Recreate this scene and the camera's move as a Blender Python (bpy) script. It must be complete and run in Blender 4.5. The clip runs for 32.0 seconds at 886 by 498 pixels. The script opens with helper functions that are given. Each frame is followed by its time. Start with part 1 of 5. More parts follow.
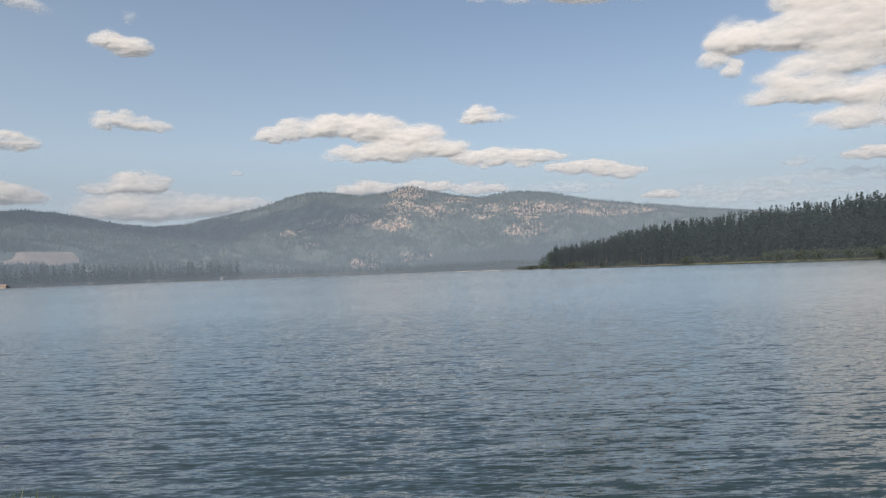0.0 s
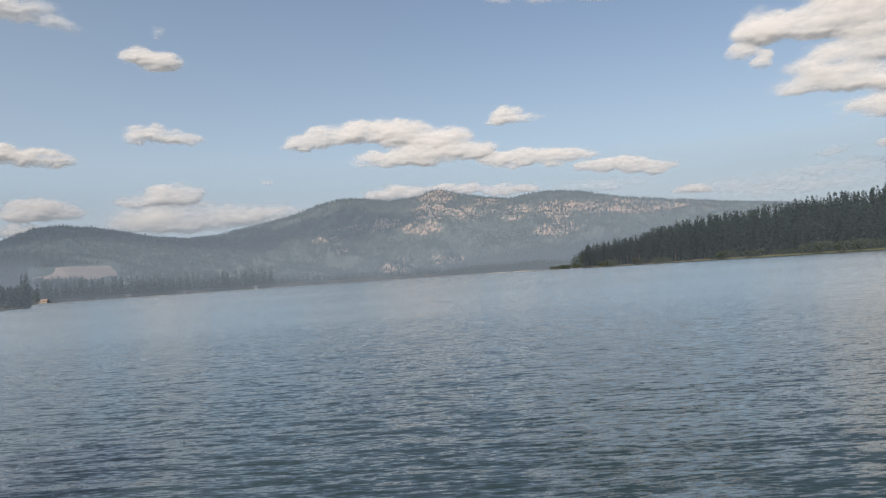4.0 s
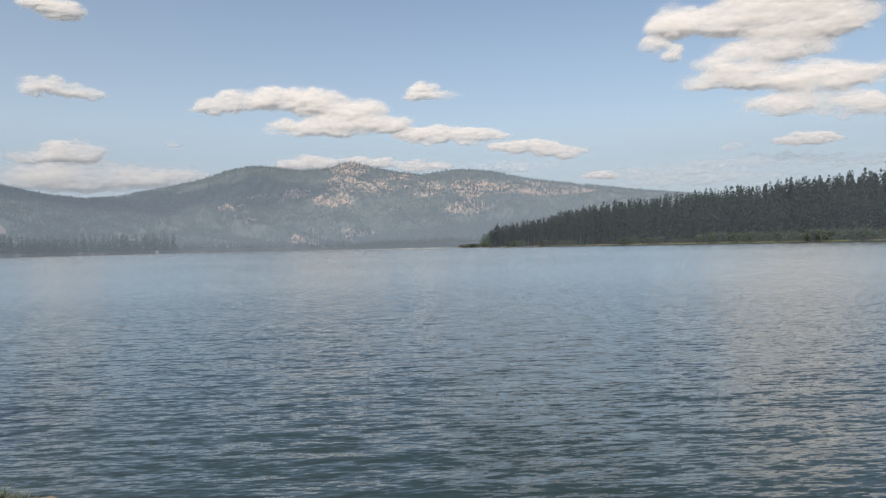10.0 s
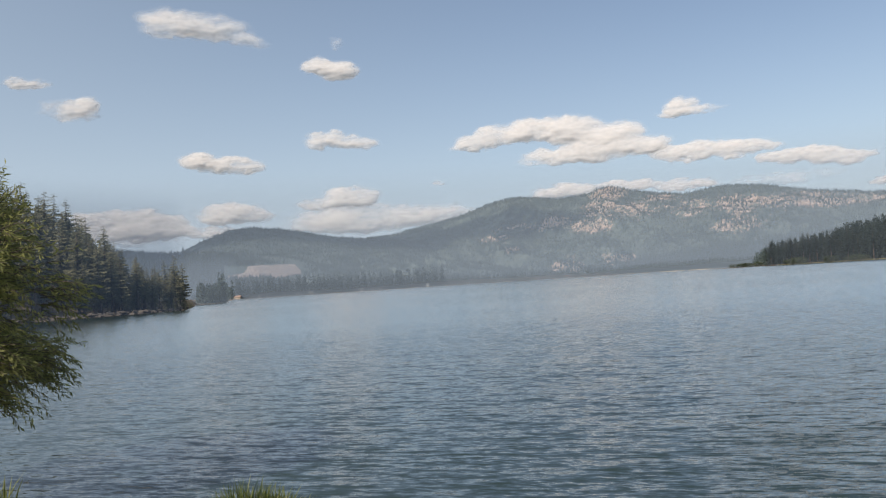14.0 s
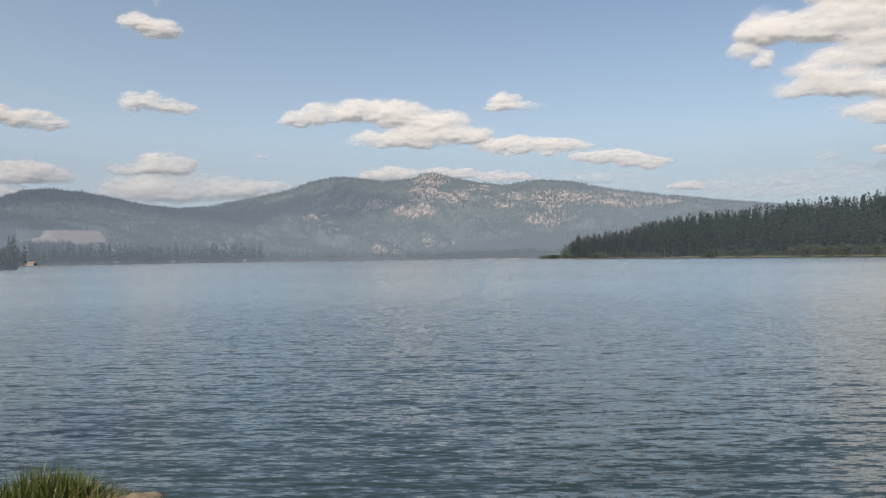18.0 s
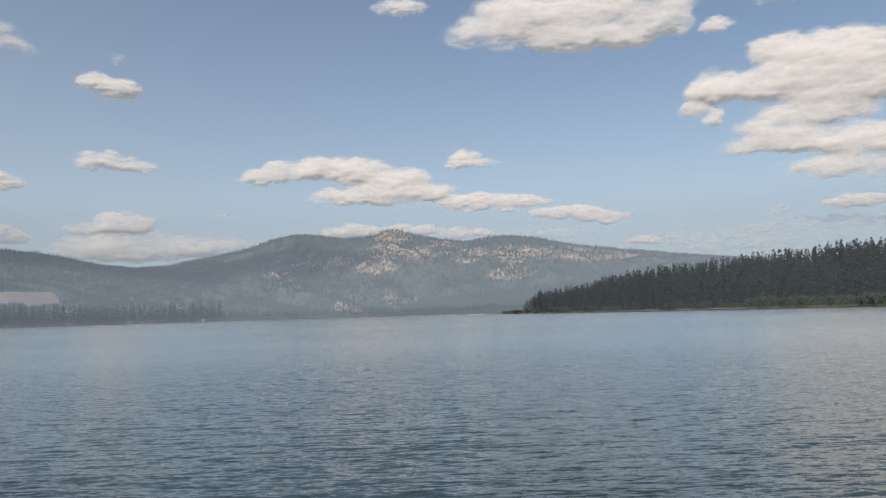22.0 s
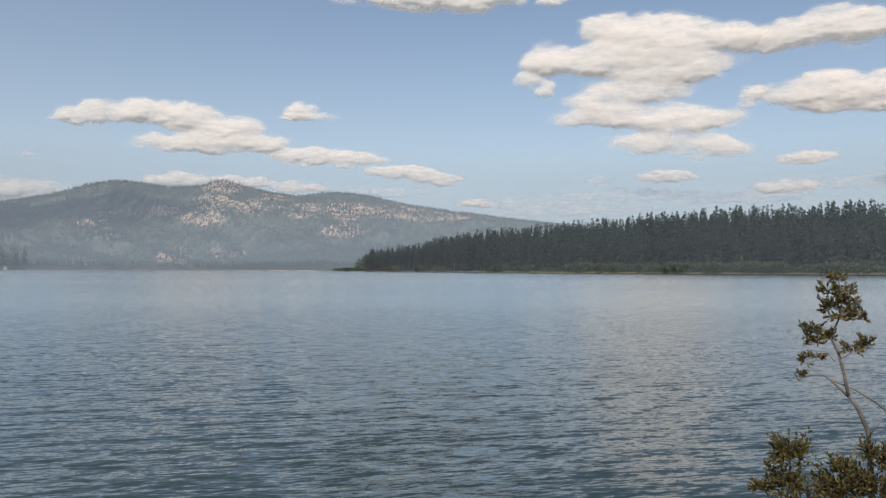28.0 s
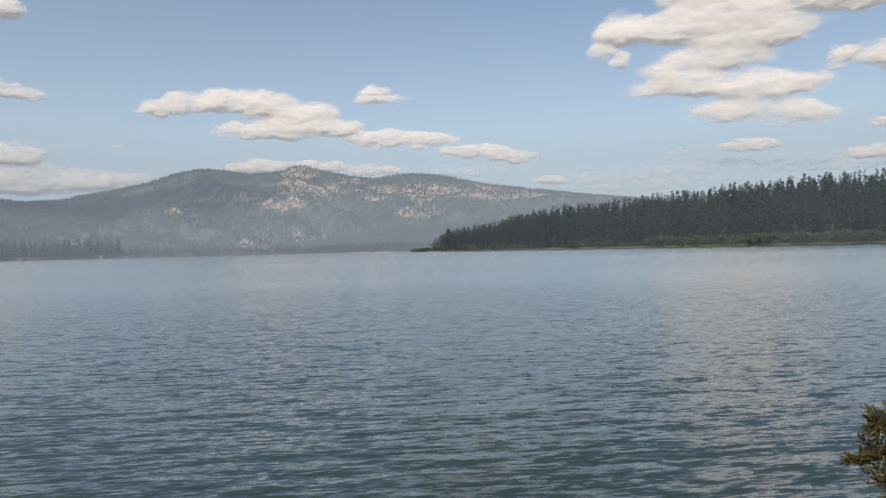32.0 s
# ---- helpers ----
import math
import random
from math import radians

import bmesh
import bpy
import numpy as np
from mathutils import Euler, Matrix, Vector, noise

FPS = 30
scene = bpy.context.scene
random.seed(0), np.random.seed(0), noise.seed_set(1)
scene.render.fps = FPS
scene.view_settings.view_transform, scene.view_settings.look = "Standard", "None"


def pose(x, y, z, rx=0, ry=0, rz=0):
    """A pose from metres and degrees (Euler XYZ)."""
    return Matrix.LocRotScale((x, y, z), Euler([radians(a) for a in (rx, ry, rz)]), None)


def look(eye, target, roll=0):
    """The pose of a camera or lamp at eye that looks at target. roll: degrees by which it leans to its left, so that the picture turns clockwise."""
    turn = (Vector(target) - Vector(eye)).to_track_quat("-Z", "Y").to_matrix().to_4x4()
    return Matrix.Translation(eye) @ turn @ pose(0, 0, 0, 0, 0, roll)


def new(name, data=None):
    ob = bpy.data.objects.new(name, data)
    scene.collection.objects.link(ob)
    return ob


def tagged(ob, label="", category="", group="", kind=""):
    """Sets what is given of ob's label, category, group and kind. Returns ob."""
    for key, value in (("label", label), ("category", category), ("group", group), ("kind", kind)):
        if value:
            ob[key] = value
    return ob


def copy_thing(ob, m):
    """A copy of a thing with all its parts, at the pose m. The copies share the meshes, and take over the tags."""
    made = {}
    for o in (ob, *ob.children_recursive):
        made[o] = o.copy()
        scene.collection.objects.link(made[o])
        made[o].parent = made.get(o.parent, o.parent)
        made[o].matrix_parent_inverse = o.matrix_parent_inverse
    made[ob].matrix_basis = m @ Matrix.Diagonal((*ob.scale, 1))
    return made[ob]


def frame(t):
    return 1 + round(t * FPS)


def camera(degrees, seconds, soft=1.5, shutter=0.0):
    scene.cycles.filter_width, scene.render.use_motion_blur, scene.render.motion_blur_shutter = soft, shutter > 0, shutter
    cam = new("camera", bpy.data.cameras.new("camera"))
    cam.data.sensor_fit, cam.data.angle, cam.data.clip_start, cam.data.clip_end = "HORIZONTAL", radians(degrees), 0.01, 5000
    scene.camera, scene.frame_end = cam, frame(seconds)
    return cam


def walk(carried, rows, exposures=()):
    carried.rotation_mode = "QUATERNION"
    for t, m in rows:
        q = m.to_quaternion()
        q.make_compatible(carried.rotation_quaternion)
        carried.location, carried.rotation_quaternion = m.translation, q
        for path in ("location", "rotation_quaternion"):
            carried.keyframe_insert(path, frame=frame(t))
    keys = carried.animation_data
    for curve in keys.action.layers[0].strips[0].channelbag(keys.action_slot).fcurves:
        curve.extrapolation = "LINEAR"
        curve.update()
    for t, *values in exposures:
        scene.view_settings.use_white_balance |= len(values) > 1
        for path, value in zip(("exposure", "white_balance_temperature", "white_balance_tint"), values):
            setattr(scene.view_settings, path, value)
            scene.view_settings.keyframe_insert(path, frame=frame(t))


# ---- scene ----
cam = camera(58.72, 32.0, soft=1.25)


def aim(x, y, z, heading, rise, lean):
    """A pose at (x, y, z) that looks heading degrees east of north and rise degrees up, leaning to its right."""
    a, e = radians(heading), radians(rise)
    ahead = Vector((math.sin(a) * math.cos(e), math.cos(a) * math.cos(e), math.sin(e)))
    return look((x, y, z), Vector((x, y, z)) + ahead, -lean)


walk(cam, [
    (0, aim(-0.082, 0.110, 2.213, -0.44, 1.57, 2.16)),
    (0.5, aim(-0.090, 0.116, 2.214, -1.01, 1.50, 1.97)),
    (1, aim(-0.097, 0.122, 2.215, -1.31, 1.39, 2.35)),
    (1.5, aim(-0.105, 0.129, 2.216, -1.85, 1.38, 2.95)),
    (2, aim(-0.112, 0.135, 2.217, -2.85, 1.56, 3.55)),
    (2.5, aim(-0.119, 0.142, 2.218, -3.69, 1.79, 3.83)),
    (4.5, aim(-0.193, 0.205, 2.227, -1.71, 1.84, 3.56)),
    (5, aim(-0.216, 0.224, 2.230, -0.24, 1.42, 2.81)),
    (5.5, aim(-0.238, 0.243, 2.232, 1.74, 0.99, 1.78)),
    (6, aim(-0.260, 0.262, 2.235, 4.39, 0.58, 0.82)),
    (6.5, aim(-0.282, 0.282, 2.238, 7.00, 0.18, 0.54)),
    (7, aim(-0.303, 0.301, 2.240, 9.24, -0.03, 0.64)),
    (7.5, aim(-0.269, 0.278, 2.236, 10.80, -0.20, 0.82)),
    (8, aim(-0.227, 0.249, 2.232, 10.89, -0.34, 1.33)),
    (8.5, aim(-0.168, 0.208, 2.226, 9.84, -0.40, 1.65)),
    (9, aim(-0.095, 0.158, 2.219, 8.03, -0.33, 1.74)),
    (9.5, aim(-0.034, 0.115, 2.210, 6.12, -0.34, 1.60)),
    (10, aim(0.017, 0.079, 2.203, 3.75, -0.21, 1.34)),
    (10.5, aim(0.077, 0.039, 2.196, 0.61, -0.06, 2.01)),
    (11, aim(0.082, 0.041, 2.194, -3.16, 0.23, 3.53)),
    (11.5, aim(0.090, 0.045, 2.191, -7.38, 1.03, 5.35)),
    (12, aim(0.098, 0.050, 2.187, -10.84, 1.76, 6.64)),
    (12.5, aim(0.087, 0.045, 2.189, -13.11, 2.18, 6.73)),
    (13, aim(0.076, 0.040, 2.189, -14.05, 2.25, 5.97)),
    (13.5, aim(0.058, 0.032, 2.193, -14.32, 2.32, 4.67)),
    (14, aim(0.040, 0.024, 2.196, -14.93, 2.58, 3.74)),
    (14.5, aim(0.023, 0.017, 2.198, -16.38, 2.95, 3.34)),
    (16.5, aim(-0.028, 0.001, 2.218, -10.44, 1.52, 1.84)),
    (17, aim(-0.028, -0.002, 2.205, -6.52, 0.58, 1.35)),
    (17.5, aim(-0.024, -0.001, 2.201, -3.63, 0.28, 1.00)),
    (18, aim(-0.020, 0.004, 2.209, -2.06, 0.67, 0.87)),
    (18.5, aim(-0.018, 0.007, 2.214, -0.81, 1.56, 0.82)),
    (19, aim(-0.010, 0.011, 2.210, 0.87, 2.55, 0.52)),
    (19.5, aim(-0.003, 0.014, 2.207, 2.62, 3.48, 0.36)),
    (20, aim(0.004, 0.017, 2.205, 3.68, 4.18, 0.71)),
    (20.5, aim(0.011, 0.021, 2.204, 3.63, 4.57, 1.26)),
    (21, aim(0.019, 0.025, 2.203, 2.57, 4.65, 1.70)),
    (21.5, aim(0.026, 0.028, 2.203, 1.30, 4.70, 2.04)),
    (22, aim(0.034, 0.032, 2.203, 0.79, 4.70, 1.70)),
    (22.5, aim(0.042, 0.036, 2.204, 1.99, 4.64, 1.09)),
    (23, aim(0.050, 0.041, 2.205, 4.95, 4.68, 0.32)),
    (23.5, aim(0.058, 0.045, 2.206, 8.77, 4.54, -0.31)),
    (24, aim(0.066, 0.050, 2.208, 12.44, 4.27, -0.57)),
    (24.5, aim(0.030, 0.022, 2.212, 15.34, 3.92, -0.58)),
    (26.5, aim(-0.118, 0.001, 2.214, 16.50, 3.16, -0.64)),
    (27, aim(-0.118, -0.026, 2.207, 14.97, 2.67, -0.59)),
    (27.5, aim(-0.119, -0.035, 2.201, 13.63, 2.05, -0.23)),
    (28, aim(-0.116, -0.038, 2.199, 12.86, 1.47, -0.08)),
    (28.5, aim(-0.116, -0.046, 2.201, 12.54, 1.00, 0.20)),
    (29, aim(-0.125, -0.042, 2.199, 12.42, 0.69, 0.25)),
    (29.5, aim(-0.130, -0.040, 2.198, 12.21, 0.41, 0.17)),
    (30, aim(-0.116, -0.048, 2.196, 11.74, 0.02, 0.08)),
    (30.5, aim(-0.109, -0.050, 2.190, 10.97, -0.35, 0.14)),
    (31, aim(-0.114, -0.048, 2.183, 10.01, -0.62, 0.37)),
    (31.5, aim(-0.113, -0.047, 2.186, 8.80, -0.53, 0.85)),
    (32, aim(-0.112, -0.047, 2.187, 7.29, -0.00, 1.44)),
], exposures=[(0, 0.36, 6880, 12), (5, 0.34, 6880, 12), (9, 0.42, 6880, 12), (14, 0.45, 6880, 12), (18, 0.4, 6880, 12), (20, 0.22, 6880, 12), (22, 0.27, 6880, 12), (24, 0.16, 6880, 12), (28, 0.36, 6880, 12), (32, 0.36, 6880, 12)])

# ---- world, sun ----
SUN_HEADING, SUN_RISE = -156.0, 38.0   # degrees east of north, degrees up
world = bpy.data.worlds.new("sky")
scene.world = world
world.use_nodes = True
wn = world.node_tree.nodes
wn.clear()
sky = wn.new("ShaderNodeTexSky")
sky.sky_type = "NISHITA"
sky.sun_disc = False
sky.sun_elevation = radians(SUN_RISE)
sky.sun_rotation = radians(SUN_HEADING)
sky.altitude = 600
sky.air_density, sky.dust_density, sky.ozone_density = 1.0, 2.0, 1.0
back = wn.new("ShaderNodeBackground")
back.inputs["Strength"].default_value = 0.09
wout = wn.new("ShaderNodeOutputWorld")
wl = world.node_tree.links
# smoke and vapour pale the sky towards the horizon, all the way round
wco, wsep, wrise, whaze, wmix = wn.new("ShaderNodeTexCoord"), wn.new("ShaderNodeSeparateXYZ"), wn.new("ShaderNodeMapRange"), wn.new("ShaderNodeMath"), wn.new("ShaderNodeMix")
wl.new(wco.outputs["Generated"], wsep.inputs[0])
wl.new(wsep.outputs["Z"], wrise.inputs["Value"])
wrise.inputs["From Min"].default_value, wrise.inputs["From Max"].default_value = 0.0, 0.5
wrise.inputs["To Min"].default_value, wrise.inputs["To Max"].default_value = 1.0, 0.0
whaze.operation = "POWER"
wl.new(wrise.outputs[0], whaze.inputs[0])
whaze.inputs[1].default_value = 2.9
# and the side towards the sun is milkier
wdot, wglow, wsum = wn.new("ShaderNodeVectorMath"), wn.new("ShaderNodeMath"), wn.new("ShaderNodeMath")
wdot.operation, wglow.operation, wsum.operation, wsum.use_clamp = "DOT_PRODUCT", "MULTIPLY_ADD", "ADD", True
wl.new(wco.outputs["Generated"], wdot.inputs[0])
wdot.inputs[1].default_value = (math.sin(radians(SUN_HEADING)), math.cos(radians(SUN_HEADING)), 0)
wl.new(wdot.outputs["Value"], wglow.inputs[0])
wglow.inputs[1].default_value = wglow.inputs[2].default_value = 0.48
wl.new(whaze.outputs[0], wsum.inputs[0])
wl.new(wglow.outputs[0], wsum.inputs[1])
wmix.data_type = "RGBA"
wl.new(wsum.outputs[0], wmix.inputs[0])
wl.new(sky.outputs[0], wmix.inputs[6])
wmix.inputs[7].default_value = (4.05, 5.05, 6.1, 1)
wl.new(wmix.outputs[2], back.inputs["Color"])
world.node_tree.links.new(back.outputs[0], wout.inputs["Surface"])

sun_data = bpy.data.lights.new("sun", "SUN")
sun_data.energy, sun_data.angle, sun_data.color = 3.2, radians(0.6), (1.0, 0.93, 0.84)
sun = new("sun", sun_data)
sa, se = radians(SUN_HEADING), radians(SUN_RISE)
to_sun = Vector((math.sin(sa) * math.cos(se), math.cos(sa) * math.cos(se), math.sin(se)))
sun.matrix_world = look(to_sun * 50, (0, 0, 0))


# ---- materials ----
def material(name, rough=0.9, spec=0.3):
    m = bpy.data.materials.new(name)
    m.use_nodes = True
    p = m.node_tree.nodes["Principled BSDF"]
    p.inputs["Roughness"].default_value = rough
    p.inputs["Specular IOR Level"].default_value = spec
    return m, m.node_tree.nodes, m.node_tree.links, p


def noise_node(n, l, scale, detail=4, coord="Object", stretch=(1, 1, 1), rough=0.55):
    tc, mp, nz = n.new("ShaderNodeTexCoord"), n.new("ShaderNodeMapping"), n.new("ShaderNodeTexNoise")
    mp.inputs["Scale"].default_value = stretch
    nz.inputs["Scale"].default_value, nz.inputs["Detail"].default_value, nz.inputs["Roughness"].default_value = scale, detail, rough
    l.new(tc.outputs[coord], mp.inputs[0])
    l.new(mp.outputs[0], nz.inputs["Vector"])
    return nz.outputs["Fac"]


def ramp(n, l, fac, stops):
    r = n.new("ShaderNodeValToRGB")
    e = r.color_ramp.elements
    while len(e) < len(stops):
        e.new(0.5)
    for k, (pos, col) in enumerate(stops):
        e[k].position, e[k].color = pos, (*col, 1)
    l.new(fac, r.inputs[0])
    return r.outputs[0]


def blend(n, l, fac, a, b, mode="MIX"):
    m = n.new("ShaderNodeMix")
    m.data_type, m.blend_type = "RGBA", mode
    for sock, v in ((m.inputs[0], fac), (m.inputs[6], a), (m.inputs[7], b)):
        if hasattr(v, "is_linked"):
            l.new(v, sock)
        elif isinstance(v, tuple):
            sock.default_value = (*v, 1)
        else:
            sock.default_value = v
    return m.outputs[2]


def calc(n, l, op, a, b=0.0, clamp=False):
    m = n.new("ShaderNodeMath")
    m.operation, m.use_clamp = op, clamp
    for sock, v in ((m.inputs[0], a), (m.inputs[1], b)):
        if hasattr(v, "is_linked"):
            l.new(v, sock)
        else:
            sock.default_value = v
    return m.outputs[0]


def bump(n, l, p, height, strength, distance):
    b = n.new("ShaderNodeBump")
    b.inputs["Strength"].default_value, b.inputs["Distance"].default_value = strength, distance
    l.new(height, b.inputs["Height"])
    l.new(b.outputs[0], p.inputs["Normal"])
    return b


def two_tone(name, dark, light, scale, rough=0.9, fine=None, relief=0.0, spec=0.3):
    """A surface that wanders between two colours at two scales, with some relief."""
    m, n, l, p = material(name, rough, spec)
    a = noise_node(n, l, scale)
    b = noise_node(n, l, fine or scale * 9)
    f = calc(n, l, "ADD", calc(n, l, "MULTIPLY", a, 0.65), calc(n, l, "MULTIPLY", b, 0.35))
    l.new(ramp(n, l, f, [(0.36, dark), (0.64, light)]), p.inputs["Base Color"])
    if relief:
        bump(n, l, p, b, 0.6, relief)
    return m


def leafy(name, dark, light, scale, translucent=0.35, rough=0.6, gloss=0.35, upright=False):
    """Foliage: each piece has its own shade, and light comes through it."""
    m, n, l, p = material(name, rough, gloss)
    geo, info = n.new("ShaderNodeNewGeometry"), n.new("ShaderNodeObjectInfo")
    a = noise_node(n, l, scale, 2)
    if upright:   # a whole tree has one tone, its neighbour another
        a = noise_node(n, l, 0.3, 1, stretch=(1, 1, 0.07))
    f = calc(n, l, "ADD", calc(n, l, "MULTIPLY", geo.outputs["Random Per Island"], 0.12 if upright else 0.5), calc(n, l, "MULTIPLY", a, 0.8 if upright else 0.35))
    f = calc(n, l, "ADD", f, calc(n, l, "MULTIPLY", info.outputs["Random"], 0.2))
    col = ramp(n, l, f, [(0.2, dark), (0.85, light)])
    l.new(col, p.inputs["Base Color"])
    tr, mx = n.new("ShaderNodeBsdfTranslucent"), n.new("ShaderNodeMixShader")
    l.new(col, tr.inputs["Color"])
    mx.inputs[0].default_value = translucent
    l.new(p.outputs[0], mx.inputs[1])
    l.new(tr.outputs[0], mx.inputs[2])
    l.new(mx.outputs[0], n["Material Output"].inputs["Surface"])
    return m


def water_material():
    m, n, l, p = material("lake_water", 0.105, 0.5)
    p.inputs["IOR"].default_value = 1.33
    deep = noise_node(n, l, 0.05, 3)
    l.new(ramp(n, l, deep, [(0.35, (0.017, 0.032, 0.027)), (0.7, (0.025, 0.042, 0.032))]), p.inputs["Base Color"])
    geo = n.new("ShaderNodeNewGeometry")
    total = geo.outputs["Normal"]
    gust = calc(n, l, "ADD", calc(n, l, "MULTIPLY", noise_node(n, l, 0.014, 3, stretch=(0.25, 1.0, 1.0)), 1.1), 0.35)
    geo_far = n.new("ShaderNodeVectorMath")
    geo_far.operation = "LENGTH"
    l.new(geo.outputs["Position"], geo_far.inputs[0])
    far, rest = n.new("ShaderNodeMapRange"), n.new("ShaderNodeMapRange")
    for span, start, stop in ((far, 16.0, 110.0), (rest, 8.0, 50.0)):
        l.new(geo_far.outputs["Value"], span.inputs["Value"])
        span.inputs["From Min"].default_value, span.inputs["From Max"].default_value = start, stop
    # ripples are flattened with distance from the origin, where the camera stands
    calm = calc(n, l, "MULTIPLY", gust, calc(n, l, "SUBTRACT", 1.0, calc(n, l, "MULTIPLY", rest.outputs[0], 0.62)))
    for scale, detail, squeeze, slope in ((24.0, 3, 0.3, (0.07, -0.24, 0.0)), (8.5, 2, 0.24, (0.07, -0.23, 0.0)), (3.0, 2, 0.22, (0.02, -0.08, 0.0))):
        noise_node(n, l, scale, detail, stretch=(squeeze, 1.0, 1.0))
        tex = n[-1]
        # ripples are peaked: short steep fronts, longer backs
        grow, square, off, mul, strong, add = (n.new("ShaderNodeVectorMath") for _ in range(6))
        square.operation = "MULTIPLY"
        grow.operation, off.operation, mul.operation, strong.operation, add.operation = "SCALE", "SUBTRACT", "MULTIPLY", "SCALE", "ADD"
        off.inputs[1].default_value, mul.inputs[1].default_value = (0.84, 0.84, 0.84), slope
        grow.inputs["Scale"].default_value = 1.8
        l.new(tex.outputs["Color"], grow.inputs[0])
        l.new(grow.outputs[0], square.inputs[0])
        l.new(grow.outputs[0], square.inputs[1])
        l.new(square.outputs[0], off.inputs[0])
        l.new(off.outputs[0], mul.inputs[0])
        l.new(mul.outputs[0], strong.inputs[0])
        l.new(calm, strong.inputs["Scale"])
        l.new(total, add.inputs[0])
        l.new(strong.outputs[0], add.inputs[1])
        total = add.outputs[0]
    # every normal leans towards the origin, where the camera stands, so far water reflects sky
    toward_eye, lean, flat = (n.new("ShaderNodeVectorMath") for _ in range(3))
    flat.operation, lean.operation, toward_eye.operation = "NORMALIZE", "SCALE", "ADD"
    l.new(geo.outputs["Position"], flat.inputs[0])
    l.new(flat.outputs[0], lean.inputs[0])
    # cat's-paws of wind lie across the open lake as long darker lines
    paws = calc(n, l, "ADD", calc(n, l, "MULTIPLY", noise_node(n, l, 0.011, 3, stretch=(0.12, 1.0, 1.0)), 1.1), 0.45)
    l.new(calc(n, l, "MULTIPLY", calc(n, l, "SUBTRACT", calc(n, l, "MULTIPLY", far.outputs[0], 0.01), 0.069), paws), lean.inputs["Scale"])
    l.new(total, toward_eye.inputs[0])
    l.new(lean.outputs[0], toward_eye.inputs[1])
    total = toward_eye.outputs[0]
    unit = n.new("ShaderNodeVectorMath")
    unit.operation = "NORMALIZE"
    l.new(total, unit.inputs[0])
    l.new(unit.outputs[0], p.inputs["Normal"])
    l.new(unit.outputs[0], p.inputs["Coat Normal"])
    p.inputs["Coat Weight"].default_value, p.inputs["Coat Roughness"].default_value, p.inputs["Coat IOR"].default_value = 0.7, 0.105, 1.33
    return m


def mountain_material(name, forest_dark, forest_light, rock, bare):
    """Wooded slopes with bare rock showing through; bare: how much of it, 0 to 1."""
    m, n, l, p = material(name, 0.95, 0.1)
    wood = ramp(n, l, noise_node(n, l, 0.02, 9, rough=0.7), [(0.4, forest_dark), (0.6, forest_light)])
    att = n.new("ShaderNodeAttribute")
    att.attribute_name = "bare"
    spots = noise_node(n, l, 0.085, 6, rough=0.75, stretch=(1, 0.5, 0.7))
    patch = noise_node(n, l, 0.009, 4)
    f = calc(n, l, "ADD", calc(n, l, "MULTIPLY", spots, 1.9), calc(n, l, "MULTIPLY", patch, 0.9))
    f = calc(n, l, "ADD", f, calc(n, l, "MULTIPLY", att.outputs["Fac"], bare))
    f = calc(n, l, "MULTIPLY", calc(n, l, "SUBTRACT", f, 1.81), 6.0, True)
    tone = ramp(n, l, noise_node(n, l, 0.07, 5), [(0.3, tuple(c * 0.55 for c in rock)), (0.65, rock)])
    l.new(blend(n, l, f, wood, tone), p.inputs["Base Color"])
    bump(n, l, p, noise_node(n, l, 0.06, 8), 0.3, 4.0)
    return m


def cloud_material(name, dense):
    """Vapour: light wanders through it; how much it covers follows how deep it is there, and how dense."""
    m, n, l, p = material(name, 1.0, 0.0)
    dif, tr, mx = n.new("ShaderNodeBsdfDiffuse"), n.new("ShaderNodeBsdfTranslucent"), n.new("ShaderNodeMixShader")
    dif.inputs["Color"].default_value = tr.inputs["Color"].default_value = (0.97, 0.94, 0.915, 1)
    mx.inputs[0].default_value = 0.7
    # normals bent towards the sun imitate light spread inside, evening lit and unlit sides
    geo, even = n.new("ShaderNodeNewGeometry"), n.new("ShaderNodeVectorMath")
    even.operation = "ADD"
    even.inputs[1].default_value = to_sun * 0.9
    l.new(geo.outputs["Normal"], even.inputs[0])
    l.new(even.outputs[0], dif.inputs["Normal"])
    l.new(dif.outputs[0], mx.inputs[1])
    l.new(tr.outputs[0], mx.inputs[2])
    clear, veil, att = n.new("ShaderNodeBsdfTransparent"), n.new("ShaderNodeMixShader"), n.new("ShaderNodeAttribute")
    att.attribute_name = "depth"
    drift = calc(n, l, "ADD", calc(n, l, "MULTIPLY", noise_node(n, l, 0.02, 5, stretch=(0.35, 0.35, 1.2)), 1.6), 0.2)
    thick = calc(n, l, "MULTIPLY", calc(n, l, "MULTIPLY", att.outputs["Fac"], drift), -dense)
    l.new(calc(n, l, "SUBTRACT", 1.0, calc(n, l, "POWER", math.e, thick)), veil.inputs[0])
    l.new(clear.outputs[0], veil.inputs[1])
    l.new(mx.outputs[0], veil.inputs[2])
    l.new(veil.outputs[0], n["Material Output"].inputs["Surface"])
    return m


